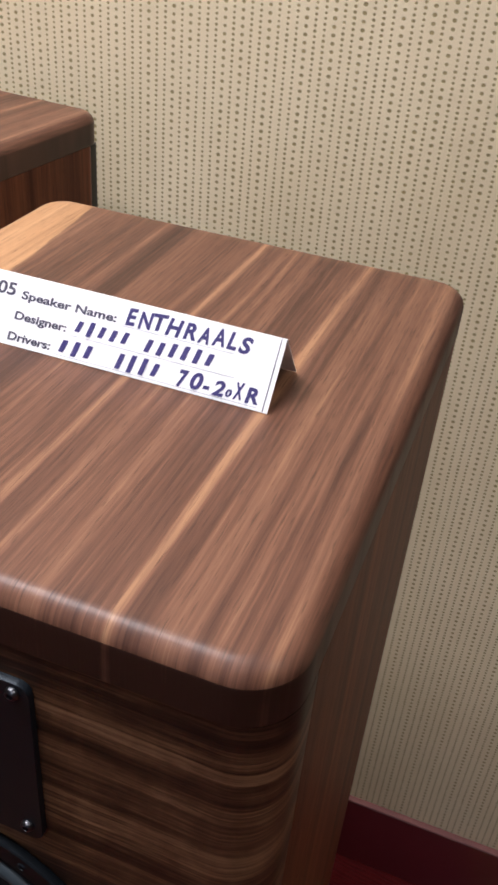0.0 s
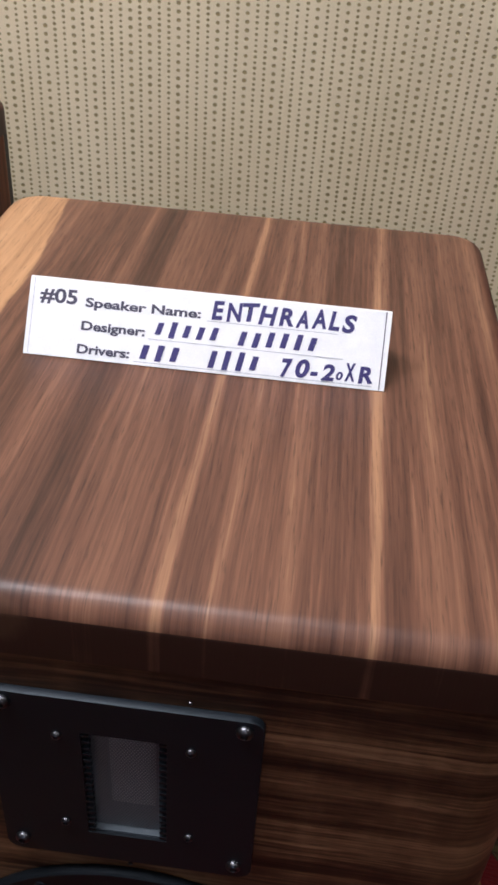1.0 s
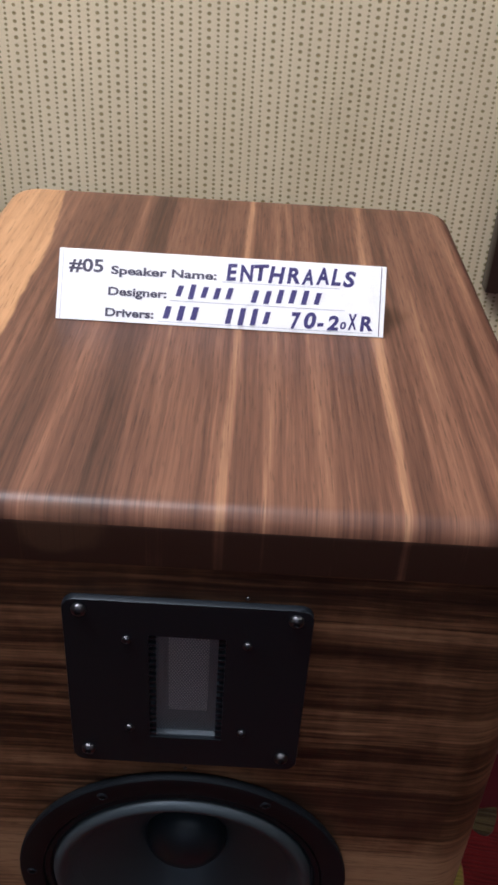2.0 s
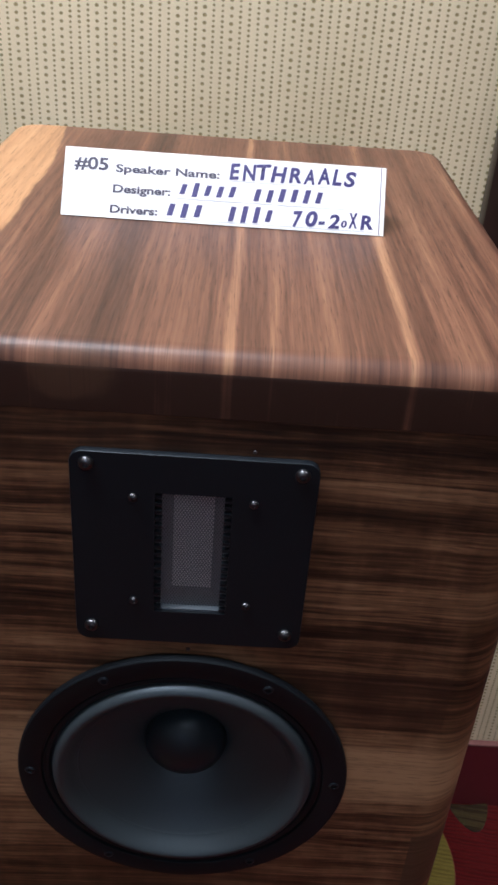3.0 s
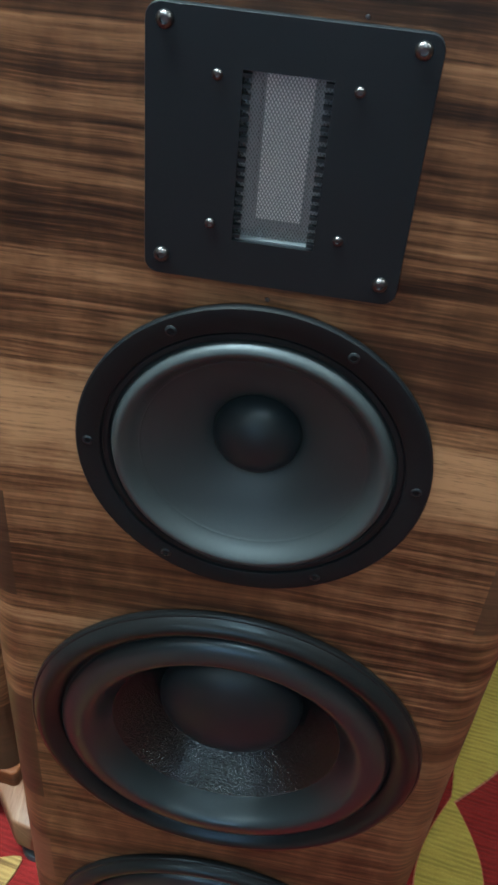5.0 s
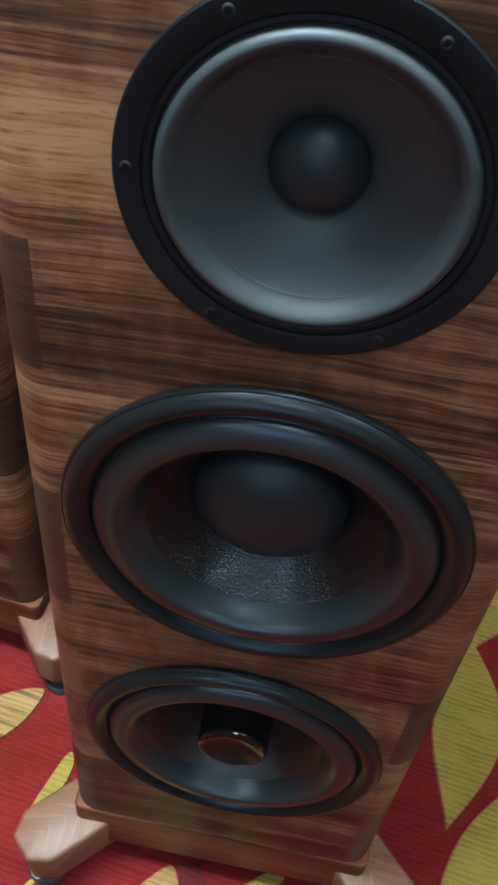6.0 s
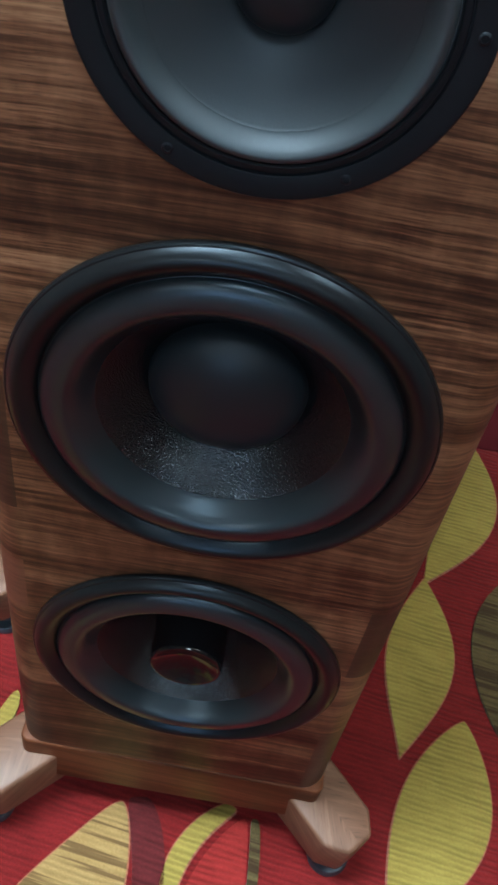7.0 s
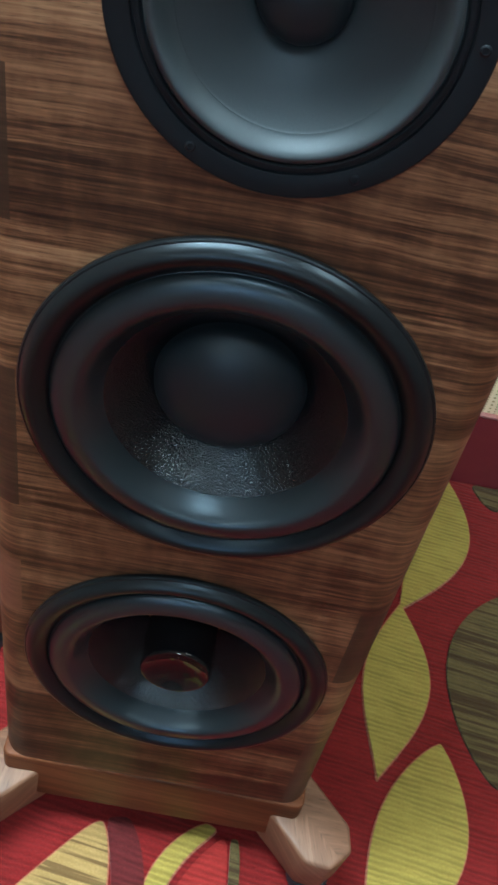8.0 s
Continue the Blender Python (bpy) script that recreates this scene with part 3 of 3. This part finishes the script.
def build_tweeter(parent):
    plate_bm = bmesh.new()
    h, ox, oz, th = 0.0535, 0.0168, 0.0338, 0.0034
    outer = [(x, z) for x, z in plan_loop(-h, h, -h, h, [0.006] * 4, 6)]
    inner = [(-ox, -oz), (ox, -oz), (ox, oz), (-ox, oz)]
    front_o = [plate_bm.verts.new((x * 0.996, -th, z * 0.996)) for x, z in outer]
    mid_o = [plate_bm.verts.new((x, -th + 0.0004, z)) for x, z in outer]
    back_o = [plate_bm.verts.new((x, 0, z)) for x, z in outer]
    front_i = [plate_bm.verts.new((x, -th, z)) for x, z in inner]
    back_i = [plate_bm.verts.new((x, 0.016, z)) for x, z in inner]
    n = len(outer)
    for a, b in ((front_o, mid_o), (mid_o, back_o)):
        for i in range(n):
            plate_bm.faces.new((a[i], a[(i + 1) % n], b[(i + 1) % n], b[i]))
    for i in range(4):
        plate_bm.faces.new((front_i[i], front_i[(i + 1) % 4], back_i[(i + 1) % 4], back_i[i]))
    q = n // 4
    for c in range(4):
        for i in range(q - 1):
            plate_bm.faces.new((front_o[c * q + i], front_o[c * q + i + 1], front_i[c]))
        plate_bm.faces.new((front_o[c * q + q - 1], front_o[((c + 1) * q) % n], front_i[(c + 1) % 4], front_i[c]))
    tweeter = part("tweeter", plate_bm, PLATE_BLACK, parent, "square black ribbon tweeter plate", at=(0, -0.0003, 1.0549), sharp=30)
    # chamber behind the opening
    part("chamber", box_bm(-ox, ox, 0.0135, 0.0155, -oz, oz), HORN_GREY, tweeter)
    part("ribbon", box_bm(-0.0092, 0.0092, 0.009, 0.0134, -oz + 0.0055, oz - 0.001), FOIL, tweeter, "pale aluminium foil ribbon")
    for side in (-1, 1):
        part("guide", box_bm(side * 0.0135 - 0.0032, side * 0.0135 + 0.0032, 0.0085, 0.0134, -oz, oz, 0.001, 1), HORN_GREY, tweeter)
        comb = bmesh.new()
        for k in range(17):
            z = -oz + 0.002 + k * (2 * oz - 0.004) / 16
            bmesh.ops.create_cube(comb, size=1, matrix=Matrix.Translation((side * 0.0152, -0.002, z)) @ Matrix.Diagonal((0.003, 0.0022, 0.0015, 1)))
        tagged(part("comb", comb, PLATE_BLACK, tweeter), kind="stuff")
    part("ledge", box_bm(-ox + 0.001, ox - 0.001, -0.0018, 0.013, -oz, -oz + 0.0008), HORN_GREY, tweeter)
    mesh_bm = bmesh.new()
    step, w = 0.0014, 0.00018
    for lean in (-1, 1):
        for k in range(-40, 41):
            # a wire x = k*step + lean*0.6*z, cut to the opening
            zs = [v for v in (-oz, oz)]
            ends = []
            for z in zs:
                x = k * step + lean * 0.6 * z
                if abs(x) <= ox:
                    ends.append((x, z))
                else:
                    xe = math.copysign(ox, x)
                    ze = (xe - k * step) / (lean * 0.6)
                    if abs(ze) <= oz:
                        ends.append((xe, ze))
            if len(ends) == 2 and (Vector(ends[0]) - Vector(ends[1])).length > 0.002:
                a, b = Vector((ends[0][0], 0, ends[0][1])), Vector((ends[1][0], 0, ends[1][1]))
                d = (b - a).normalized()
                s = Vector((d.z, 0, -d.x)) * w
                off = Vector((0, 0.0012 + 0.0004 * lean, 0))
                deep = Vector((0, 0.0004, 0))
                quad = [mesh_bm.verts.new(p + off) for p in (a - s, a + s, b + s, b - s)]
                back = [mesh_bm.verts.new(p + off + deep) for p in (a - s, a + s, b + s, b - s)]
                mesh_bm.faces.new(quad)
                mesh_bm.faces.new(back[::-1])
                for i in range(4):
                    j = (i + 1) % 4
                    mesh_bm.faces.new((quad[i], back[i], back[j], quad[j]))
    tagged(part("grille", mesh_bm, MESH_STEEL, tweeter, "fine steel mesh over the ribbon"), kind="stuff")
    for sx in (-1, 1):
        for sz in (-1, 1):
            screw(tweeter, sx * 0.046, sz * 0.046 + 0.0018, -th, 0.0033, SCREW_STEEL)
            screw(tweeter, sx * 0.0262, sz * 0.0293 + 0.0018, -th, 0.0021, SCREW_STEEL)
    return tweeter


def build_midrange(parent):
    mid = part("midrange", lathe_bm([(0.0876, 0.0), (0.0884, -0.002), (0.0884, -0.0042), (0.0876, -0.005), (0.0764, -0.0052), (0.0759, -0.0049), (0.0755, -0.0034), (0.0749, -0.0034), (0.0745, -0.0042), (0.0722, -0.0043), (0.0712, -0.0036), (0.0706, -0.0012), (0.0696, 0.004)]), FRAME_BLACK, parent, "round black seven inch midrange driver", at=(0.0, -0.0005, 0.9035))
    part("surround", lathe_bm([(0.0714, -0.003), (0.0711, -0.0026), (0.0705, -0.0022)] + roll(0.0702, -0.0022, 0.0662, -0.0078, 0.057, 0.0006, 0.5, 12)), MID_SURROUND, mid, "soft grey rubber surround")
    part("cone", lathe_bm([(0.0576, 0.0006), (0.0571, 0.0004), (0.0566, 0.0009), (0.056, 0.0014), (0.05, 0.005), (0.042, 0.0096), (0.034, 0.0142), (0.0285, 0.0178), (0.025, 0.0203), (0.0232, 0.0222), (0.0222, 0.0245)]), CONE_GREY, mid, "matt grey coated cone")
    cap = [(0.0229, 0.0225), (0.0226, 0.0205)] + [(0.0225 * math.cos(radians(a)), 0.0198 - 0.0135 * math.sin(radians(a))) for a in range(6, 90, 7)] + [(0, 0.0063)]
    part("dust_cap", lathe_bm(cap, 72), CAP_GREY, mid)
    for a in range(0, 360, 60):
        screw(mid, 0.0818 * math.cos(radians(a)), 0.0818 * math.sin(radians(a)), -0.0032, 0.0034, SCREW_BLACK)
    return mid


def build_woofer(parent, z):
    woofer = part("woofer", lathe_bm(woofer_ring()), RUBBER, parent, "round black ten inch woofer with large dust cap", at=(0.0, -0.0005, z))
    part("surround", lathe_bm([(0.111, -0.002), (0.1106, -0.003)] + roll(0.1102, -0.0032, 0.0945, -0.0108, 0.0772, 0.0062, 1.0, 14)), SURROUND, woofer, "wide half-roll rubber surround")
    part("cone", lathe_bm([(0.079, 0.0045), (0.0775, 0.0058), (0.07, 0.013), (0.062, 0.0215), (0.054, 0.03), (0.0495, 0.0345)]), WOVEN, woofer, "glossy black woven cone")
    cap = [(0.0508, 0.0335), (0.0502, 0.031)] + [(0.05 * math.cos(radians(a)), 0.0305 - 0.022 * math.sin(radians(a))) for a in range(4, 90, 6)] + [(0, 0.0085)]
    part("dust_cap", lathe_bm(cap, 88), CAP_GREY, woofer)
    return woofer


def build_low_woofer(parent, z):
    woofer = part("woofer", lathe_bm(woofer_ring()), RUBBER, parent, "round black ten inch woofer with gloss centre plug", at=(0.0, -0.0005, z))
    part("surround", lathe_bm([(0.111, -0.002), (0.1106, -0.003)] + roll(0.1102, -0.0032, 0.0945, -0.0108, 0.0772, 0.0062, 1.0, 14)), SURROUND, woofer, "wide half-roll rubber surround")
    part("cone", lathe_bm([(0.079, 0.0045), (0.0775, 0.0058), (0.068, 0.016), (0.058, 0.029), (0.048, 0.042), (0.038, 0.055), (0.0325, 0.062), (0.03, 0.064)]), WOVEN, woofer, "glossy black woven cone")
    part("collar", lathe_bm([(0.0345, 0.059), (0.034, 0.0545), (0.032, 0.0545), (0.031, 0.06)], 64), COPPER, woofer, "thin copper collar")
    plug = [(0.0312, 0.066), (0.0312, -0.001), (0.0307, -0.0026), (0.0296, -0.0042), (0.0282, -0.0044), (0.0268, -0.0036), (0.022, -0.0004), (0.015, 0.0028), (0.008, 0.0046), (0, 0.0052)]
    part("plug", lathe_bm(plug, 72), GLOSS_BLACK, woofer, "gloss black centre plug")
    return woofer


def build_foot(parent, x, y, turn):
    """An outrigger of pale walnut; its own y runs outwards."""
    bm = bmesh.new()
    outline = [(-0.033, -0.03), (0.033, -0.03), (0.033, 0.056), (0.016, 0.078), (-0.016, 0.078), (-0.033, 0.056)]
    low = [bm.verts.new((a * 0.92, b if b < 0 else b * 0.95, 0.034)) for a, b in outline]
    high = [bm.verts.new((a, b, 0.108 if b < 0 else 0.102)) for a, b in outline]
    bm.faces.new(low[::-1])
    bm.faces.new(high)
    for i in range(6):
        bm.faces.new((low[i], low[(i + 1) % 6], high[(i + 1) % 6], high[i]))
    bmesh.ops.recalc_face_normals(bm, faces=bm.faces)
    bmesh.ops.bevel(bm, geom=bm.edges[:], offset=0.0045, segments=3, affect="EDGES", profile=0.5)
    foot = part("foot", bm, FOOT_WOOD, parent, "pale walnut outrigger foot", sharp=50)
    foot.location, foot.rotation_euler = (x, y, 0), (0, 0, radians(turn))
    pad_bm = lathe_bm([(0, 0), (0.0215, 0), (0.0235, -0.0015), (0.0235, -0.0075), (0.0215, -0.0105), (0.0105, -0.0115), (0.0105, -0.036), (0, -0.036)], 40)
    bmesh.ops.rotate(pad_bm, verts=pad_bm.verts, matrix=Matrix.Rotation(radians(-90), 3, "X"))
    part("pad", pad_bm, PAD_STEEL, foot, "blued steel levelling pad", at=(0, 0.052, 0.0))
    return foot


def bored(ob, cutters):
    """Cuts the drivers' openings out of a solid board, and keeps plain mesh data."""
    for c in cutters:
        m = ob.modifiers.new("cut", "BOOLEAN")
        m.object, m.operation, m.solver = c, "DIFFERENCE", "EXACT"
    mesh = bpy.data.meshes.new_from_object(ob.evaluated_get(bpy.context.evaluated_depsgraph_get()))
    ob.modifiers.clear()
    ob.data = mesh
    mesh.set_sharp_from_angle(angle=radians(30))
    return ob


def build_cutters():
    made = []
    for z, r in ((0.9035, 0.078), (0.6548, 0.118), (0.3552, 0.118)):
        made.append(part("cutter", lathe_bm([(0, -0.02), (r, -0.02), (r, 0.16), (0, 0.16)], 64), BLACK_PANEL, at=(0, 0, z)))
    made.append(part("cutter", box_bm(-0.019, 0.019, -0.02, 0.05, 1.0575 - 0.036, 1.0575 + 0.036), BLACK_PANEL))
    return made


def build_speaker():
    root = new("floor_speaker")
    tagged(root, "tall walnut floorstanding loudspeaker with four black drivers", "loudspeaker", "pair of loudspeakers")
    cutters = build_cutters()
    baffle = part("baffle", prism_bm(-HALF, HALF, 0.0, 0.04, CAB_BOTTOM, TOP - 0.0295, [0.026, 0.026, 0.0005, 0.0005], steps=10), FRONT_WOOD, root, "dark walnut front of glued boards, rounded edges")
    cabinet = part("cabinet", prism_bm(-HALF, HALF, 0.0402, DEPTH - 0.014, CAB_BOTTOM, TOP - 0.0295, [0.0005, 0.0005, 0.012, 0.012]), SIDE_WOOD, root, "walnut cabinet sides")
    bored(baffle, cutters), bored(cabinet, cutters)
    for c in cutters:
        bpy.data.objects.remove(c)
    part("back_panel", prism_bm(-HALF + 0.006, HALF - 0.006, DEPTH - 0.0139, DEPTH, CAB_BOTTOM + 0.01, TOP - 0.032, [0.0005, 0.0005, 0.006, 0.006]), BLACK_PANEL, root, "black back panel")
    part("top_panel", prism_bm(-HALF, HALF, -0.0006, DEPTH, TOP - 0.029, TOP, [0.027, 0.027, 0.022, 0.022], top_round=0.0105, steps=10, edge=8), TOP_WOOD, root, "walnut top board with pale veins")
    part("plinth", prism_bm(-0.1595, 0.1595, -0.0012, DEPTH - 0.004, 0.056, CAB_BOTTOM - 0.0008, [0.009, 0.009, 0.009, 0.009], top_round=0.003, bottom_round=0.003), PLINTH_WOOD, root, "walnut plinth")
    build_tweeter(root)
    build_midrange(root)
    build_woofer(root, 0.6548)
    build_low_woofer(root, 0.3552)
    for sx in (-1, 1):
        for front in (True, False):
            y = (0.021 if sx > 0 else 0.013) if front else DEPTH - 0.024
            turn = {(1, True): -135, (-1, True): 135, (1, False): -45, (-1, False): 45}[(sx, front)]
            build_foot(root, sx * 0.153, y, turn)
    screw(root, 0.0, 0.994, -0.0002, 0.0011, SCREW_STEEL, "pin", False)
    screw(root, 0.025, 1.1105, -0.0002, 0.0009, SCREW_STEEL, "pin", False)
    return root


speaker = build_speaker()
copy_thing(speaker, pose(-0.435, 0.242, 0, 0, 0, -6))

# ---------- name card ----------
CARD_X0, CARD_X1 = -0.0853, 0.0912
CARD_LOW, CARD_RIDGE = Vector((0, 0.1583, TOP + 0.0004)), Vector((0, 0.1808, TOP + 0.0312))


def build_card():
    bm = bmesh.new()
    slope = (CARD_RIDGE - CARD_LOW)
    back = Vector((0, 0.2045, TOP + 0.0004))
    front_n, back_n = Vector((0, -slope.z, slope.y)).normalized(), Vector((0, (CARD_RIDGE - back).z, -(CARD_RIDGE - back).y)).normalized()
    th = 0.00035
    profile = [CARD_LOW + front_n * th, CARD_RIDGE + Vector((0, -0.0006, 0.0001)), CARD_RIDGE + Vector((0, 0.0006, 0.0001)), back + back_n * th, back, CARD_RIDGE - Vector((0, 0, 0.0009)), CARD_LOW]
    ends = []
    for x in (CARD_X0, CARD_X1):
        ends.append([bm.verts.new((x, p.y, p.z)) for p in profile])
    n = len(profile)
    for i in range(n):
        j = (i + 1) % n
        bm.faces.new((ends[0][i], ends[0][j], ends[1][j], ends[1][i]))
    bm.faces.new((ends[0][0], ends[0][1], ends[0][5], ends[0][6]))
    bm.faces.new((ends[0][1], ends[0][2], ends[0][3], ends[0][4], ends[0][5]))
    bm.faces.new((ends[1][6], ends[1][5], ends[1][1], ends[1][0]))
    bm.faces.new((ends[1][5], ends[1][4], ends[1][3], ends[1][2], ends[1][1]))
    card = part("name_card", bm, PAPER, sharp=20)
    tagged(card, "folded white paper tent card with printed and handwritten lines", "name card")
    wide = CARD_X1 - CARD_X0

    def on_card(u, v, lift=0.0):
        p = CARD_LOW + slope * (1 - v) + front_n * (th + 0.0003 + lift)
        return Vector((CARD_X0 + u * wide, p.y, p.z))

    tilt = math.degrees(math.atan2(slope.z, slope.y))

    def words(text, u, v, width, cap, material, name, bold=0.0, shear=0.0, lean=0.0):
        curve = bpy.data.curves.new(name, "FONT")
        curve.body, curve.size, curve.offset, curve.shear = text, cap / 0.69, bold, shear
        curve.resolution_u = 4
        draft = bpy.data.objects.new(name, curve)
        scene.collection.objects.link(draft)
        deps = bpy.context.evaluated_depsgraph_get()
        mesh = bpy.data.meshes.new_from_object(draft.evaluated_get(deps))
        bpy.data.objects.remove(draft)
        xs = [q.co.x for q in mesh.vertices]
        k = width * wide / (max(xs) - min(xs))
        for q in mesh.vertices:
            q.co.x = (q.co.x - min(xs)) * k
        mesh.materials.clear()
        mesh.materials.append(material)
        ob = new(name, mesh)
        ob.parent = card
        ob.matrix_local = Matrix.Translation(on_card(u, v)) @ pose(0, 0, 0, tilt, 0, 0) @ pose(0, 0, 0, 0, 0, lean)
        return ob

    def bar(u0, u1, v0, v1, material, name, lean=0.0):
        bm = bmesh.new()
        pts = [on_card(u0, v1), on_card(u1, v1), on_card(u1 + lean, v0), on_card(u0 + lean, v0)]
        bm.faces.new([bm.verts.new(p) for p in pts])
        return part(name, bm, material, card, fit_normals=False)

    words("#05", 0.031, 0.31, 0.105, 0.0066, PRINT, "printed_number", 0.00026)
    words("Speaker Name:", 0.16, 0.325, 0.322, 0.0042, PRINT, "printed_line", 0.00018)
    words("Designer:", 0.155, 0.625, 0.178, 0.0042, PRINT, "printed_line", 0.00018)
    words("Drivers:", 0.15, 0.925, 0.147, 0.0042, PRINT, "printed_line", 0.00018)
    # handwriting, letter by letter
    dice = random.Random(5)

    def penned(text, starts, ends, v0, v1, cap):
        """One capital after another, each with its own width and slant; a pair of lines v0 to v1 gives the baseline."""
        for i, (ch, a, b) in enumerate(zip(text, starts, ends)):
            v = v0 + (v1 - v0) * i / len(text) + dice.uniform(-0.012, 0.012)
            words(ch, a, v, b - a, cap * dice.uniform(0.95, 1.05), MARKER, "handwritten_letter", cap * 0.055, 0.16, dice.uniform(-2, 5))

    def marks(u0, u1, n, v0, v1):
        pitch = (u1 - u0) / n
        for i in range(n):
            a = u0 + i * pitch
            bar(a, a + pitch * 0.42, v0 + dice.uniform(-0.02, 0.02), v1 + dice.uniform(-0.02, 0.02), MARKER, "ink_bar", 0.009)

    penned("ENTHRAALS", (0.512, 0.553, 0.597, 0.64, 0.697, 0.742, 0.786, 0.832, 0.868), (0.547, 0.598, 0.645, 0.69, 0.737, 0.778, 0.826, 0.862, 0.906), 0.315, 0.3, 0.0082)
    marks(0.36, 0.55, 5, 0.42, 0.6)
    marks(0.59, 0.82, 6, 0.42, 0.61)
    marks(0.325, 0.45, 3, 0.73, 0.92)
    marks(0.515, 0.667, 4, 0.72, 0.93)
    penned("70", (0.716, 0.755), (0.748, 0.793), 0.94, 0.935, 0.0084)
    penned("-", (0.797,), (0.818,), 0.93, 0.93, 0.008)
    penned("2", (0.826,), (0.862,), 0.925, 0.925, 0.007)
    penned("0", (0.867,), (0.886,), 0.92, 0.92, 0.0036)
    penned("XR", (0.89, 0.927), (0.92, 0.967), 0.925, 0.91, 0.0078)
    for u0, u1, v in ((0.5, 0.86, 0.345), (0.345, 0.88, 0.65), (0.31, 0.965, 0.955)):
        bar(u0, u1, v, v + 0.008, RULE, "ruled_line")
    bar(0.984, 0.9865, 0.01, 0.99, PRINT, "border_line")
    bar(0.012, 0.0135, 0.01, 0.99, RULE, "border_line")
    return card


build_card()

# ---------- framed picture on the wall ----------
picture = tagged(new("picture_frame"), "dark framed picture hanging on the wall", "picture")
PX0, PX1, PZ0, PZ1 = 0.279, 0.8, 0.968, 1.6
for x0, x1, z0, z1, nm in ((PX0, PX0 + 0.035, PZ0, PZ1, "stile"), (PX1 - 0.035, PX1, PZ0, PZ1, "stile"), (PX0 + 0.0352, PX1 - 0.0352, PZ0, PZ0 + 0.035, "rail"), (PX0 + 0.0352, PX1 - 0.0352, PZ1 - 0.035, PZ1, "rail")):
    part(nm, box_bm(x0, x1, WALL_Y - 0.024, WALL_Y - 0.0005, z0, z1, 0.003, 2), FRAME_WOOD, picture)
part("pane", box_bm(PX0 + 0.0345, PX1 - 0.0345, WALL_Y - 0.012, WALL_Y - 0.008, PZ0 + 0.0345, PZ1 - 0.0345), DARK_GLASS, picture)

# ---------- unseen ceiling panels, and a made-up window behind the camera ---


def glow(name, colour, power):
    net = Net(name)
    net.bsdf.inputs["Emission Color"].default_value = (*colour, 1)
    net.bsdf.inputs["Emission Strength"].default_value = power
    return net.finish((0.8, 0.8, 0.8), 0.5)


PANEL_GLOW, COOL_FILL_GLOW = glow("panel_diffuser", (1.0, 0.88, 0.74), 6.0), glow("cool_fill_glow", (0.62, 0.75, 1.0), 2.0)
WHITE_METAL = simple("white_metal", (0.7, 0.7, 0.7), 0.4)
for px, py, sx, sy, watts in PANELS:
    hx, hy = sx / 2, sy / 2
    lamp = tagged(new("ceiling_light"), "unseen flat rectangular white ceiling light panel", "ceiling light", "ceiling lights")
    lamp.location = (px, py, ROOM_H)
    part("diffuser", box_bm(-hx - 0.01, hx + 0.01, -hy - 0.01, hy + 0.01, -0.02, -0.012), PANEL_GLOW, lamp)
    for x0, x1, y0, y1 in ((-hx - 0.05, hx + 0.05, -hy - 0.05, -hy - 0.012), (-hx - 0.05, hx + 0.05, hy + 0.012, hy + 0.05), (-hx - 0.05, -hx - 0.012, -hy - 0.01, hy + 0.01), (hx + 0.012, hx + 0.05, -hy - 0.01, hy + 0.01)):
        part("frame", box_bm(x0, x1, y0, y1, -0.028, -0.0005), WHITE_METAL, lamp)
# unseen window, added to go with the bluish fill lamp
fill_window = tagged(new("fill_window"), "made-up window pane as bluish fill light", "window", kind="structure")
fill_window.location = (-0.6, ROOM_S, 1.65)
part("pane", box_bm(-1.0, 1.0, 0.012, 0.02, -0.65, 0.65), COOL_FILL_GLOW, fill_window)
for x0, x1, z0, z1 in ((-1.06, 1.06, -0.71, -0.652), (-1.06, 1.06, 0.652, 0.71), (-1.06, -1.002, -0.65, 0.65), (1.002, 1.06, -0.65, 0.65), (-0.02, 0.02, -0.648, 0.648)):
    part("window_frame", box_bm(x0, x1, 0.0005, 0.045, z0, z1), WHITE_METAL, fill_window)
